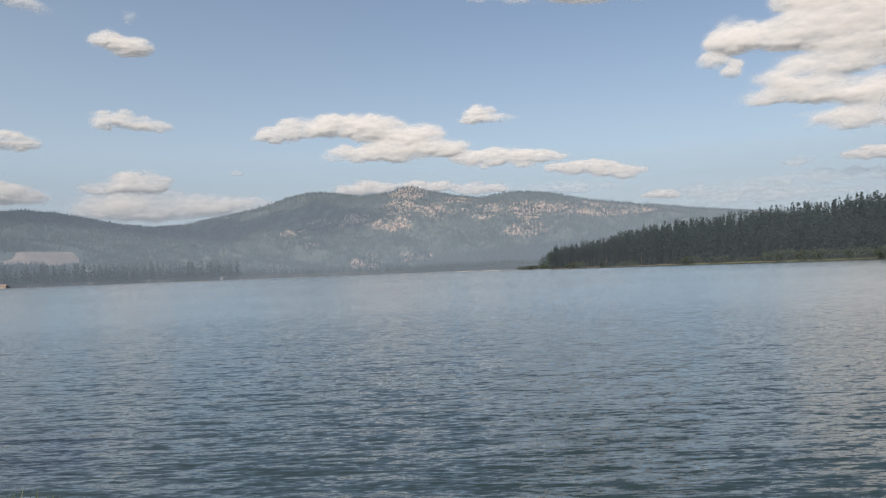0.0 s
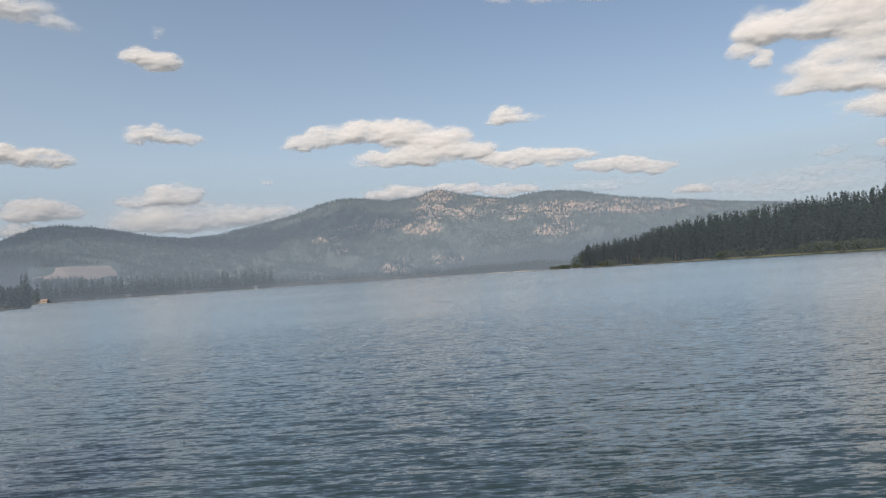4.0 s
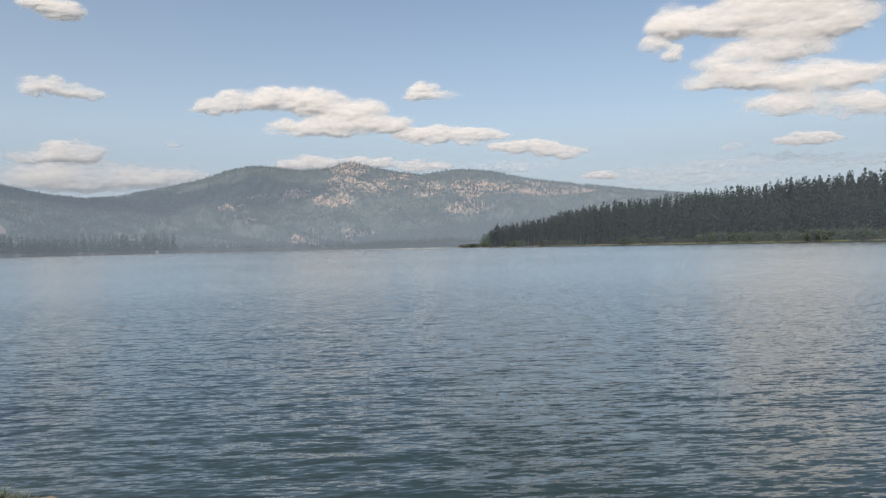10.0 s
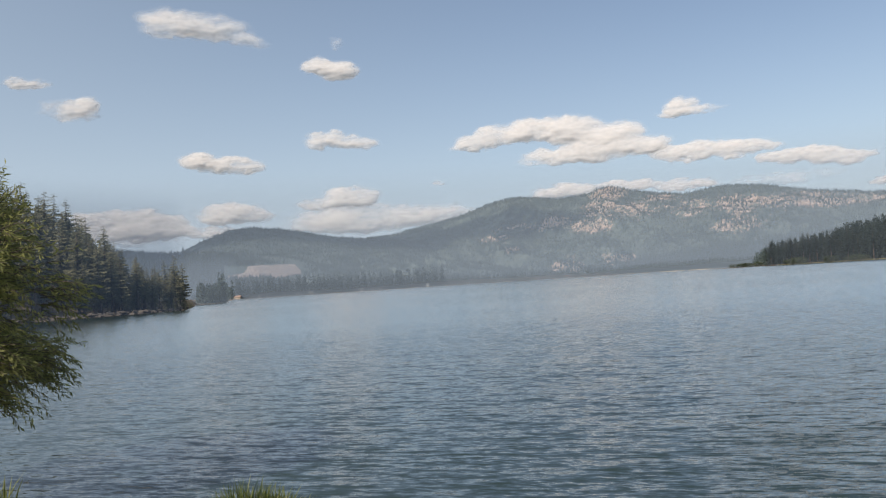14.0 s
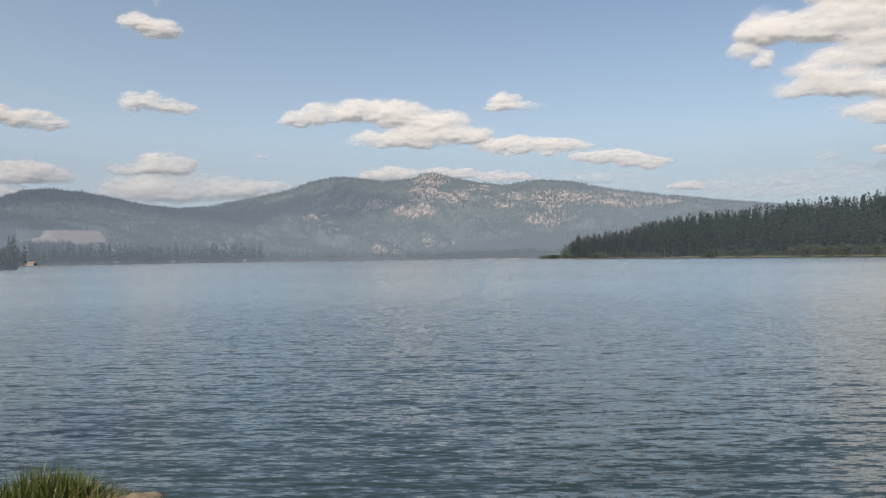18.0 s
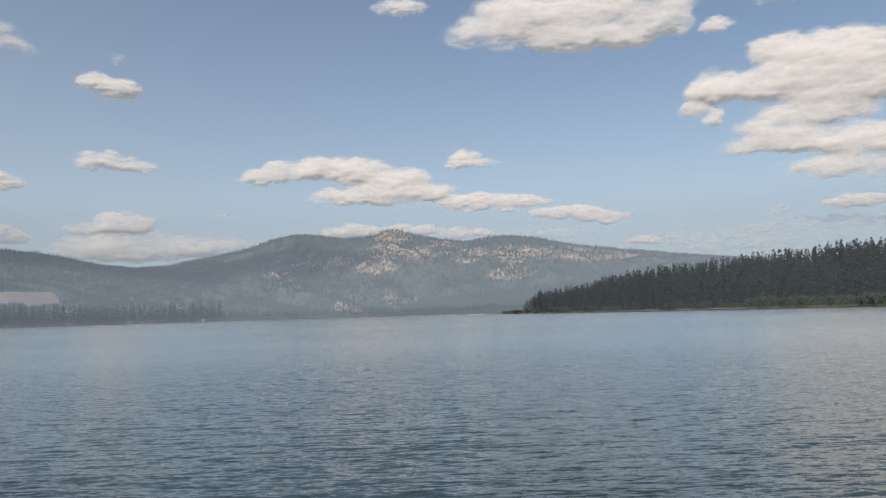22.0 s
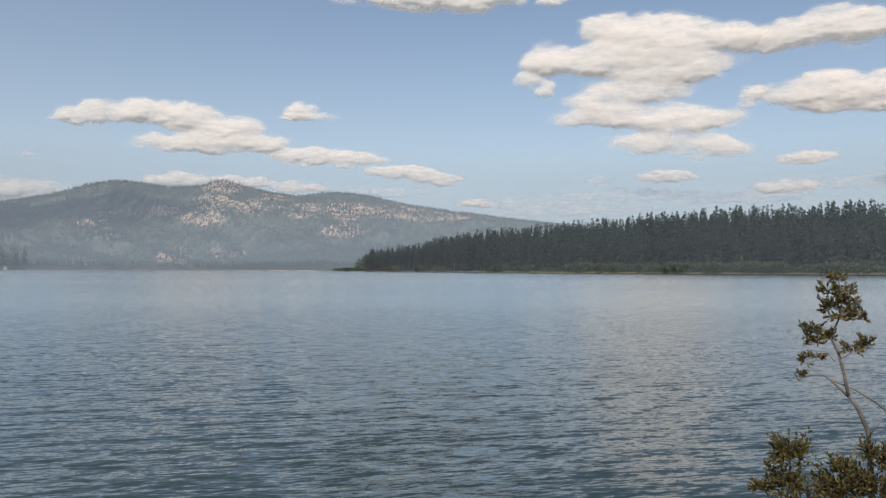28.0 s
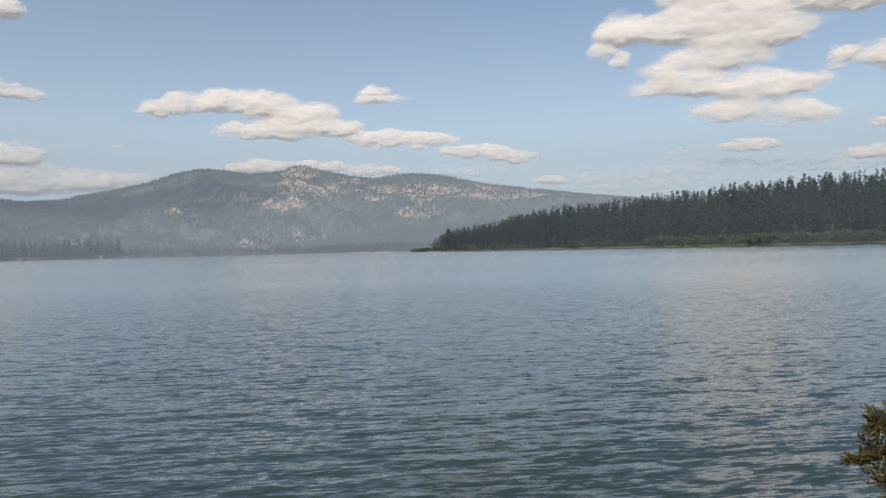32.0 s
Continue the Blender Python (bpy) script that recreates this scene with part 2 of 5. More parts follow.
WATER = water_material()
MOUNTAIN = mountain_material("wooded_mountain", (0.045, 0.062, 0.058), (0.125, 0.15, 0.13), (0.54, 0.395, 0.31), 0.52)
LEFT_HILL = mountain_material("wooded_hill", (0.055, 0.075, 0.075), (0.105, 0.13, 0.125), (0.4, 0.34, 0.31), 0.2)
FOOTHILL = mountain_material("dark_foothill", (0.035, 0.05, 0.048), (0.06, 0.08, 0.072), (0.3, 0.25, 0.2), 0.1)
GROUND = two_tone("dry_forest_ground", (0.1, 0.078, 0.055), (0.22, 0.17, 0.12), 0.05, fine=1.3, relief=0.05)
CONIFER = leafy("conifer_needles", (0.145, 0.15, 0.092), (0.3, 0.285, 0.18), 0.25, 0.4, 0.9, 0.05)
CONIFER_FAR = leafy("conifer_needles_across_the_lake", (0.03, 0.044, 0.042), (0.088, 0.11, 0.094), 0.05, 0.55, 0.95, 0.0, True)
FAR_WOOD = leafy("far_shore_woods", (0.05, 0.07, 0.066), (0.1, 0.125, 0.11), 0.02, 0.2, 0.95, 0.0)
CANOPY = leafy("pine_canopy", (0.045, 0.062, 0.058), (0.11, 0.135, 0.115), 0.006, 0.3, 0.95, 0.0)
SPECK_WOOD = leafy("mountain_woods", (0.025, 0.038, 0.036), (0.06, 0.078, 0.066), 0.01, 0.2, 0.95, 0.0)
BARK = two_tone("conifer_bark", (0.085, 0.065, 0.052), (0.18, 0.14, 0.11), 1.5, fine=12, relief=0.02)
SHRUB = leafy("shore_shrub_leaves", (0.042, 0.058, 0.034), (0.095, 0.115, 0.062), 0.2, 0.2)
REED = leafy("shore_reeds", (0.16, 0.17, 0.07), (0.3, 0.3, 0.14), 0.3, 0.2)
SAND = two_tone("pale_gravel", (0.3, 0.27, 0.23), (0.46, 0.42, 0.36), 0.3, relief=0.05)
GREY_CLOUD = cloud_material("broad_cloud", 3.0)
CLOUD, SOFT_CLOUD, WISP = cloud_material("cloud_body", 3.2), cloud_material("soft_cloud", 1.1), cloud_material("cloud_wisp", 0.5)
SHORE_ROCK = two_tone("shore_rock", (0.07, 0.06, 0.05), (0.2, 0.172, 0.145), 0.8, fine=5.0)
FIELD = two_tone("dry_hayfield", (0.24, 0.2, 0.185), (0.31, 0.255, 0.23), 0.02, fine=0.2)


# ---- mesh helpers ----
def mesh(name, verts, faces, mat, smooth=False):
    me = bpy.data.meshes.new(name)
    me.from_pydata([tuple(v) for v in verts], [], [tuple(f) for f in faces])
    me.materials.append(mat)
    if smooth:
        me.polygons.foreach_set("use_smooth", [True] * len(me.polygons))
    return me


def quads(name, verts, faces, mat, smooth=True):
    """A large mesh of quads or triangles from numpy arrays."""
    me = bpy.data.meshes.new(name)
    k = faces.shape[1]
    me.vertices.add(len(verts))
    me.vertices.foreach_set("co", np.asarray(verts, np.float32).ravel())
    me.loops.add(faces.size)
    me.loops.foreach_set("vertex_index", faces.astype(np.int32).ravel())
    me.polygons.add(len(faces))
    me.polygons.foreach_set("loop_start", np.arange(0, faces.size, k, dtype=np.int32))
    me.polygons.foreach_set("use_smooth", np.full(len(faces), smooth))
    me.materials.append(mat)
    me.update(calc_edges=True)
    return me


def thing(name, label, category, group="", kind="", at=(0, 0, 0)):
    ob = new(name)
    ob.empty_display_size = 0.2
    ob.location = at
    return tagged(ob, label, category, group, kind)


def part(name, me, parent, label=""):
    ob = new(name, me)
    ob.parent = parent
    return tagged(ob, label)


def tube(points, radii, sides=6):
    """A tapered limb along points, as vertices and faces."""
    vs, fs = [], []
    pts = [Vector(p) for p in points]
    for k, p in enumerate(pts):
        d = (pts[min(k + 1, len(pts) - 1)] - pts[max(k - 1, 0)]).normalized()
        a = d.cross(Vector((0.3, 0.9, 0.1))).normalized()
        b = d.cross(a)
        for s in range(sides):
            w = 2 * math.pi * s / sides
            vs.append(p + (a * math.cos(w) + b * math.sin(w)) * radii[k])
    for k in range(len(pts) - 1):
        for s in range(sides):
            t = (s + 1) % sides
            fs.append((k * sides + s, k * sides + t, (k + 1) * sides + t, (k + 1) * sides + s))
    fs.append(tuple(range(sides))[::-1])
    fs.append(tuple((len(pts) - 1) * sides + s for s in range(sides)))
    return vs, fs


def join(pieces):
    vs, fs = [], []
    for v, f in pieces:
        o = len(vs)
        vs.extend(v)
        fs.extend(tuple(i + o for i in q) for q in f)
    return vs, fs


def polar(heading, r):
    a = np.radians(heading)
    return r * np.sin(a), r * np.cos(a)


def ease(x):
    x = np.clip(x, 0, 1)
    return x * x * (3 - 2 * x)


def wander(x, y, size, seed=0):
    """Cheap smooth noise in -1..1 from a few tilted waves of about that size."""
    rng = np.random.RandomState(seed)
    out = np.zeros(np.broadcast(x, y).shape)
    for k in range(9):
        a, s, ph = rng.uniform(0, 2 * np.pi), size * rng.uniform(0.5, 1.7), rng.uniform(0, 6.28)
        out = out + np.sin((x * np.cos(a) + y * np.sin(a)) * 2 * np.pi / s + ph)
    return out / 4.2


def fbm(x, y, size, octaves=4, seed=0):
    """Fractal noise in about -1..1 with its largest forms about that size."""
    out, total = 0.0, 0.0
    for o in range(octaves):
        table = np.random.RandomState(seed * 31 + o).uniform(-1, 1, (128, 128))
        u, v = x * 2 ** o / size + 40.37 + 7.1 * o, y * 2 ** o / size + 51.73 + 3.3 * o
        i, j = np.floor(u).astype(int), np.floor(v).astype(int)
        fu, fv = ease(u - i), ease(v - j)
        near = table[i % 128, j % 128] * (1 - fu) + table[(i + 1) % 128, j % 128] * fu
        far = table[i % 128, (j + 1) % 128] * (1 - fu) + table[(i + 1) % 128, (j + 1) % 128] * fu
        out, total = out + 0.55 ** o * (near * (1 - fv) + far * fv), total + 0.55 ** o
    return 1.5 * out / total


# ---- the lie of the land ----
NEAR_AT = [-180, -75, -60, -50, -46, -43.5, -40, -36, -28, -22, -15, 30, 42, 55, 75, 180]
NEAR_R = [30, 26, 14, 10.5, 9.0, 6.3, 5.3, 5.2, 5.7, 5.2, 4.5, 4.3, 4.5, 7, 20, 30]
FAR_AT = [-180, -80, -60, -46, -40, -36, -33.4, -32.9, -32.5, -30.6, -30.0, 6.3, 7.2, 8.5, 12, 17, 22, 30, 38, 46, 60, 80, 180]
FAR_R = [20, 60, 130, 172, 186, 196, 206, 235, 380, 430, 1480, 1480, 760, 700, 640, 560, 500, 440, 420, 410, 330, 120, 20]
HILL_AT = [-180, -100, -60, -50, -43, -40, -37, -34, -32.7, -31, -29, 6, 9, 10.5, 13, 16, 19, 24, 30, 36, 42, 46, 60, 100, 180]
HILL_H = [3, 12, 24, 20, 16, 9.5, 3.5, 2.2, 2, 2, 12, 4, 2, 6, 15, 18, 19.5, 19.5, 22, 22, 22.5, 27, 30, 12, 3]


def ground_height(x, y):
    r, a = np.hypot(x, y), np.degrees(np.arctan2(x, y))
    near, far = np.interp(a, NEAR_AT, NEAR_R), np.interp(a, FAR_AT, FAR_R)
    hill = np.interp(a, HILL_AT, HILL_H)
    bank = 0.62 + 0.05 * wander(x, y, 2.5, 3)
    bed = -1.6
    z = bank + (bed - bank) * ease((r - near) / (0.6 + 0.10 * near))
    rise_len = np.clip(far * 0.28, 30, 170)
    shore = bed + (0.5 - bed) * ease((r - far * 0.985) / (far * 0.015))
    inland = hill * ease((r - far - 2) / rise_len) + 0.4 * wander(x, y, 60, 5) * ease((r - far) / 40)
    z = np.where(r > far * 0.985, shore + np.where(r > far, inland, 0), z)
    open_lake = (a > -80) & (a < 80)
    land = 0.62 + 3.0 * ease((r - 10) / 150) + 0.3 * wander(x, y, 40, 6) * ease((r - 8) / 30)
    return np.where(open_lake, z, land)


def make_ground():
    heads = np.unique(np.concatenate([np.arange(-180, -50, 2.0), np.arange(-50, 50, 0.4), np.arange(50, 180.1, 2.0)]))
    rings = np.concatenate([[0.002, 0.3], np.geomspace(0.8, 40, 70), np.geomspace(42, 4950, 190)])
    A, R = np.meshgrid(heads[:-1], rings)
    x, y = polar(A, R)
    z = ground_height(x, y)
    nr, na = A.shape
    i, j = np.meshgrid(np.arange(nr - 1), np.arange(na), indexing="ij")
    k = (j + 1) % na
    f = np.stack([i * na + j, (i + 1) * na + j, (i + 1) * na + k, i * na + k], -1).reshape(-1, 4)
    me = quads("ground", np.stack([x, y, z], -1).reshape(-1, 3), f, GROUND)
    tagged(new("ground", me), "dry needle-strewn lake shore and wooded hillsides", "ground", kind="structure")


make_ground()


# ---- the far mountains ----
def ridge_sheet(name, at, rise, foot, crest, back, mat, label, seed, rough, spots):
    """A mountain whose crest runs round the lake: at and rise are headings and angles of its crest in degrees."""
    heads = np.arange(at[0], at[-1] + 0.01, 0.12)
    out = np.concatenate([np.linspace(0, 1, 120), 1 + np.linspace(0.03, 1, 16)])
    A, S = np.meshgrid(heads, out)
    top = np.interp(A, at, rise)
    R = np.where(S <= 1, foot + (crest - foot) * S, crest + (back - crest) * (S - 1))
    x, y = polar(A, R)
    crest_z = 2.2 + crest * np.tan(np.radians(top))
    up = np.clip(S, 0, 1)
    shape = 0.30 * up + 0.70 * up ** 1.7
    z = np.where(S <= 1, crest_z * shape, crest_z * (1 - 0.9 * np.clip(S - 1, 0, 1) ** 0.8))
    # spurs run down from the crest, with gullies between them
    across = A * 55 + 0.25 * R + 70 * fbm(A * 55, R, 260, 2, seed + 1)
    spurs = 1 - 2.6 * np.abs(fbm(across, R * 0.3, 260, 3, seed))
    z = z + (rough * spurs + 0.28 * rough * fbm(A * 55, R, 70, 3, seed + 2)) * np.sin(np.pi * np.clip(up, 0, 1)) ** 0.75 * (S < 1) + 2.2 * wander(A * 60, R, 14, seed + 4) * (S > 0.9) * (S < 1.2)
    z = np.where(S < 0.012, -6, z)
    nr, na = A.shape
    i, j = np.meshgrid(np.arange(nr - 1), np.arange(na - 1), indexing="ij")
    f = np.stack([i * na + j, i * na + j + 1, (i + 1) * na + j + 1, (i + 1) * na + j], -1).reshape(-1, 4)
    me = quads(name, np.stack([x, y, z], -1).reshape(-1, 3), f, mat)
    el = np.degrees(np.arctan2(z - 2.2, R))
    bare = np.zeros_like(A)
    for ha, he, wa, we, s in spots:
        bare = np.maximum(bare, s * np.exp(-((A - ha) / wa / 1.2) ** 2 - ((el - he) / we / 1.2) ** 2))
    att = me.attributes.new("bare", "FLOAT", "POINT")
    att.data.foreach_set("value", np.minimum(1.05, 1.7 * bare).astype(np.float32).ravel())
    tagged(new(name, me), label, name.replace("_", " "))
    return A, S, np.stack([x, y, z], -1), bare


HILL_PTS = ridge_sheet("wooded_hill", [-46, -40, -37, -35, -33.6, -31.9, -29.9, -28.6, -26.7, -24.5, -22.6, -20.3, -18, -15, -12, -8],
                       [4.4, 3.8, 3.5, 3.3, 3.3, 4.1, 4.8, 4.9, 4.72, 4.33, 3.9, 3.68, 3.4, 2.9, 2.4, 1.5], 1560, 3000, 3900, LEFT_HILL,
                       "hazy blue-green wooded hill above the far shore", 11, 16,
                       [(-32.2, 3.6, 1.0, 0.5, 1.0), (-25, 4.0, 2, 0.3, 0.5)])
MAIN_PTS = ridge_sheet("rocky_mountain", [-30, -26, -23, -20.3, -18.4, -15.6, -13.1, -11.6, -10, -9, -7.8, -6.4, -5.2, -4.4, -3.6, -2.87, -2.2, -1.4, 0.4, 2.4, 4.0, 5.5, 7.4, 10.2, 13.7, 17, 20, 23, 27, 32],
                       [0.8, 1.8, 2.8, 3.66, 3.85, 4.4, 5.0, 5.5, 5.88, 5.9, 5.78, 5.58, 5.65, 5.78, 6.02, 6.2, 6.08, 5.78, 5.44, 5.18, 5.4, 5.5, 5.28, 4.68, 4.17, 3.72, 3.35, 3.0, 2.4, 1.4], 1540, 3500, 4700, MOUNTAIN,
                       "hazy mountain with pine woods and bare tan rock", 23, 36,
                       [(-2.8, 5.7, 1.3, 0.5, 1.1), (-3.4, 4.6, 1.3, 0.6, 1.0), (-4.2, 3.5, 1.3, 0.45, 1.1), (-1.1, 4.4, 1.6, 0.6, 0.75), (0.6, 5.1, 1.6, 0.35, 0.7), (-6.7, 4.0, 1.0, 0.45, 0.9),
                        (-8.9, 3.7, 2.2, 0.4, 0.6), (-10.9, 3.1, 1.6, 0.35, 0.6), (-10.0, 2.2, 0.8, 0.2, 0.6), (2.9, 4.2, 2.0, 0.7, 0.6), (5.9, 4.2, 1.6, 0.6, 1.05), (5.6, 2.8, 1.6, 0.5, 0.9),
                        (9.0, 4.1, 2.6, 0.5, 0.9), (12.4, 3.8, 3.0, 0.4, 0.8), (15.5, 3.4, 2.0, 0.3, 0.5), (-6.7, 0.7, 0.5, 0.45, 0.9), (-5.6, 0.7, 0.55, 0.5, 1.1), (-5.8, 1.4, 0.4, 0.2, 0.8),
                        (-2.8, 1.05, 0.7, 0.35, 1.1), (-1.7, 0.95, 0.6, 0.4, 0.8), (-11.8, 0.35, 0.8, 0.2, 0.5)])
FOOT_PTS = ridge_sheet("wooded_foothill", [-2.8, -1.4, 0, 3, 5, 8, 11, 15, 20], [0.03, 0.7, 1.0, 1.34, 1.54, 1.75, 2.0, 2.0, 1.2], 1500, 1760, 2050, FOOTHILL,
                       "dark wooded foothill low before the mountain", 37, 5, [])


def specks(name, pts, count, seed, mat, label, low, high, canopy=False, tall=(5, 10), below=()):
    """Single trees dotted over a mountain side, as small pointed clumps."""
    A, S, P, bare = pts
    rng = np.random.RandomState(seed)
    ok = np.argwhere((S > 0.02) & (S < 1.04) & (A > low) & (A < high))
    pick = ok[rng.randint(0, len(ok), count)]
    base = P[pick[:, 0], pick[:, 1]] + rng.uniform(-1, 1, (count, 3)) * [9, 9, 0]
    keep = rng.uniform(0, 1, count) < np.maximum(np.maximum(0.006, 0.8 * bare[pick[:, 0], pick[:, 1]]), np.where(S[pick[:, 0], pick[:, 1]] > 0.97, 0.9, 0))
    if canopy:
        keep = (rng.uniform(0, 1, count) > 1.2 * bare[pick[:, 0], pick[:, 1]]) & (rng.uniform(0, 1, count) < ease((S[pick[:, 0], pick[:, 1]] + 0.1) / 0.3))
    lie = np.degrees(np.arctan2(base[:, 2] - 2.2, np.hypot(base[:, 0], base[:, 1])))
    turn = np.degrees(np.arctan2(base[:, 0], base[:, 1]))
    keep &= ~((turn > -30.6) & (turn < -25.0) & (lie > 1.15) & (lie < 2.25))   # the hayfield is open
    if below:   # only up to a line that sinks along the slope
        keep &= lie + rng.normal(0, 0.18, count) < np.interp(turn, *below)
    base = base[keep]
    c = len(base)
    h = rng.uniform(tall[0], tall[1], c)[:, None]
    w = h * rng.uniform(0.16, 0.26, c)[:, None]
    ring = [base + np.concatenate([w * math.cos(q), w * math.sin(q), h * (0.15 - 0.25)], 1) for q in (0.3, 1.55, 2.8, 4.0, 5.3)]
    tip = base + np.concatenate([0 * h, 0 * h, h], 1)
    v = np.stack(ring + [tip], 1).reshape(-1, 3)
    o = np.arange(c)[:, None] * 6
    f = np.concatenate([o + np.array([[k, (k + 1) % 5, 5]]) for k in range(5)], 0)
    me = quads(name, v, f, mat, False)
    tagged(new(name, me), label, "woods", kind="stuff")


specks("mountain_woods", MAIN_PTS, 52000, 4, SPECK_WOOD, "scattered dark pines on the rocky mountain side", -24, 27, tall=(6, 12))
specks("mountain_canopy", MAIN_PTS, 75000, 6, CANOPY, "hazy unbroken pine woods on the mountain", -24, 27, True, (5, 9.5))
specks("hill_woods", HILL_PTS, 24000, 5, CANOPY, "pine woods on the hazy far hill", -38, -12, True, (5, 9.5))
specks("foothill_woods", FOOT_PTS, 7000, 8, CANOPY, "pine woods on the dark foothill", -3, 19, True, (5, 9))
specks("ridge_woods", HILL_PTS, 26000, 9, SPECK_WOOD, "tall dark firs on the low ridge beyond the point", -46, -26.5, True, (11, 19), ((-46, -37, -32, -30, -28.5, -27), (4.6, 3.6, 3.1, 2.8, 2.2, 0.8)))


# ---- sheets imitating smoke haze over the water ----
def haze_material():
    """Haze put into a blue-grey film: lets most of what is behind it through; its depth is an attribute of the sheet.
    """
    m, n, l, p = material("smoke_haze_sheet", 1.0, 0.0)
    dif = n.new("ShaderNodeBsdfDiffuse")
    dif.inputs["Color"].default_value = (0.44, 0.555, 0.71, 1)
    # the shading normal points up everywhere, so every sheet is lit alike
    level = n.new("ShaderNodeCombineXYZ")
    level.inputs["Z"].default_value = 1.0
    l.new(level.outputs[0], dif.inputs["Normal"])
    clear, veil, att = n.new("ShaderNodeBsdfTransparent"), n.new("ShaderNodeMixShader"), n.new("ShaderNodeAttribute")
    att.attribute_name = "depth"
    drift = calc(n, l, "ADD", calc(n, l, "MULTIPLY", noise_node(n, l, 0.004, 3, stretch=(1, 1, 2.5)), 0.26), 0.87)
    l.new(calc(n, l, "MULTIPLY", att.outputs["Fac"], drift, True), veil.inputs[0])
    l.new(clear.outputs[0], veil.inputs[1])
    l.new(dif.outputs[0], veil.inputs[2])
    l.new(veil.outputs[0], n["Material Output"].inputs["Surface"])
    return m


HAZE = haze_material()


def add_haze_sheet(low, high, far, top, thick, thin, label):
    """An upright see-through sheet that imitates haze along a shore between two headings; thick at the water, thin at
    its top.
    """
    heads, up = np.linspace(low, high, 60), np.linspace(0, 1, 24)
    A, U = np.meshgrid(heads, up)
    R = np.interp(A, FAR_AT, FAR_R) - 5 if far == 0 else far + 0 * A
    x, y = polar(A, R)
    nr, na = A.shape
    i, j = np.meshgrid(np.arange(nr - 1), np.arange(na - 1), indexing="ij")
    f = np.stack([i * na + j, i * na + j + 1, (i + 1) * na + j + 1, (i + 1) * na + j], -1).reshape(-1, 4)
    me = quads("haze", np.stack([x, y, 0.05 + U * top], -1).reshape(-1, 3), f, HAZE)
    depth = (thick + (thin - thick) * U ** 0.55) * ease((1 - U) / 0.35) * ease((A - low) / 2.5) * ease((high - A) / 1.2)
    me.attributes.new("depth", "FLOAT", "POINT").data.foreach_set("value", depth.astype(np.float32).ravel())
    tagged(new("smoke_haze_sheet", me), label, "haze", kind="stuff")


# the last three also lighten the dark trees behind them
add_haze_sheet(-64, 64, 1475, 240, 0.4, 0.17, "blue-grey sheet imitating smoke haze along the far shore")
add_haze_sheet(-64, 64, 1590, 260, 0.38, 0.15, "blue-grey sheet imitating smoke haze before the far mountains")
add_haze_sheet(5.5, 60, 0, 75, 0.12, 0.07, "thin sheet imitating smoke haze before the wooded shore")
add_haze_sheet(-35.0, -29.4, 374, 24, 0.3, 0.22, "thin sheet imitating smoke haze before the second point")
add_haze_sheet(-70, -32.9, 0, 30, 0.28, 0.2, "thin sheet imitating smoke haze before the pine point")


# ---- the lake ----
def make_water():
    def steps(start, stop, step, growth, limit):
        out = list(np.arange(start, stop, step))
        s = step
        while out[-1] < limit:
            s *= growth
            out.append(out[-1] + s)
        return np.array(out)
    ys = np.concatenate([[-40, -20, -10, -5, -2, 0, 1.5], steps(2.5, 42, 0.1, 1.035, 4900)])
    right = steps(0, 24, 0.14, 1.05, 4900)
    xs = np.concatenate([-right[:0:-1], right])
    X, Y = np.meshgrid(xs, ys)
    rng = np.random.RandomState(8)
    Z = np.zeros_like(X)
    for k in range(34):
        lam = 0.32 * 1.036 ** k
        a = rng.normal(0.0, 0.3) + 0.1
        amp = 0.0006 * lam ** 0.5
        kx, ky = math.sin(a) * 2 * math.pi / lam, math.cos(a) * 2 * math.pi / lam
        spacing = np.maximum(np.gradient(Y, axis=0), np.gradient(X, axis=1) * 0.6)
        fade = np.clip(lam / (3.0 * spacing) - 0.6, 0, 1)
        Z += amp * fade * np.sin(kx * X + ky * Y + rng.uniform(0, 6.28))
    Z *= 1 + 0.5 * wander(X, Y, 9, 31)
    nr, na = X.shape
    i, j = np.meshgrid(np.arange(nr - 1), np.arange(na - 1), indexing="ij")
    f = np.stack([i * na + j, i * na + j + 1, (i + 1) * na + j + 1, (i + 1) * na + j], -1).reshape(-1, 4)
    me = quads("water", np.stack([X, Y, Z], -1).reshape(-1, 3), f, WATER)
    return tagged(new("water", me), "dark blue rippled lake water under a breeze", "water", kind="structure")


lake = make_water()


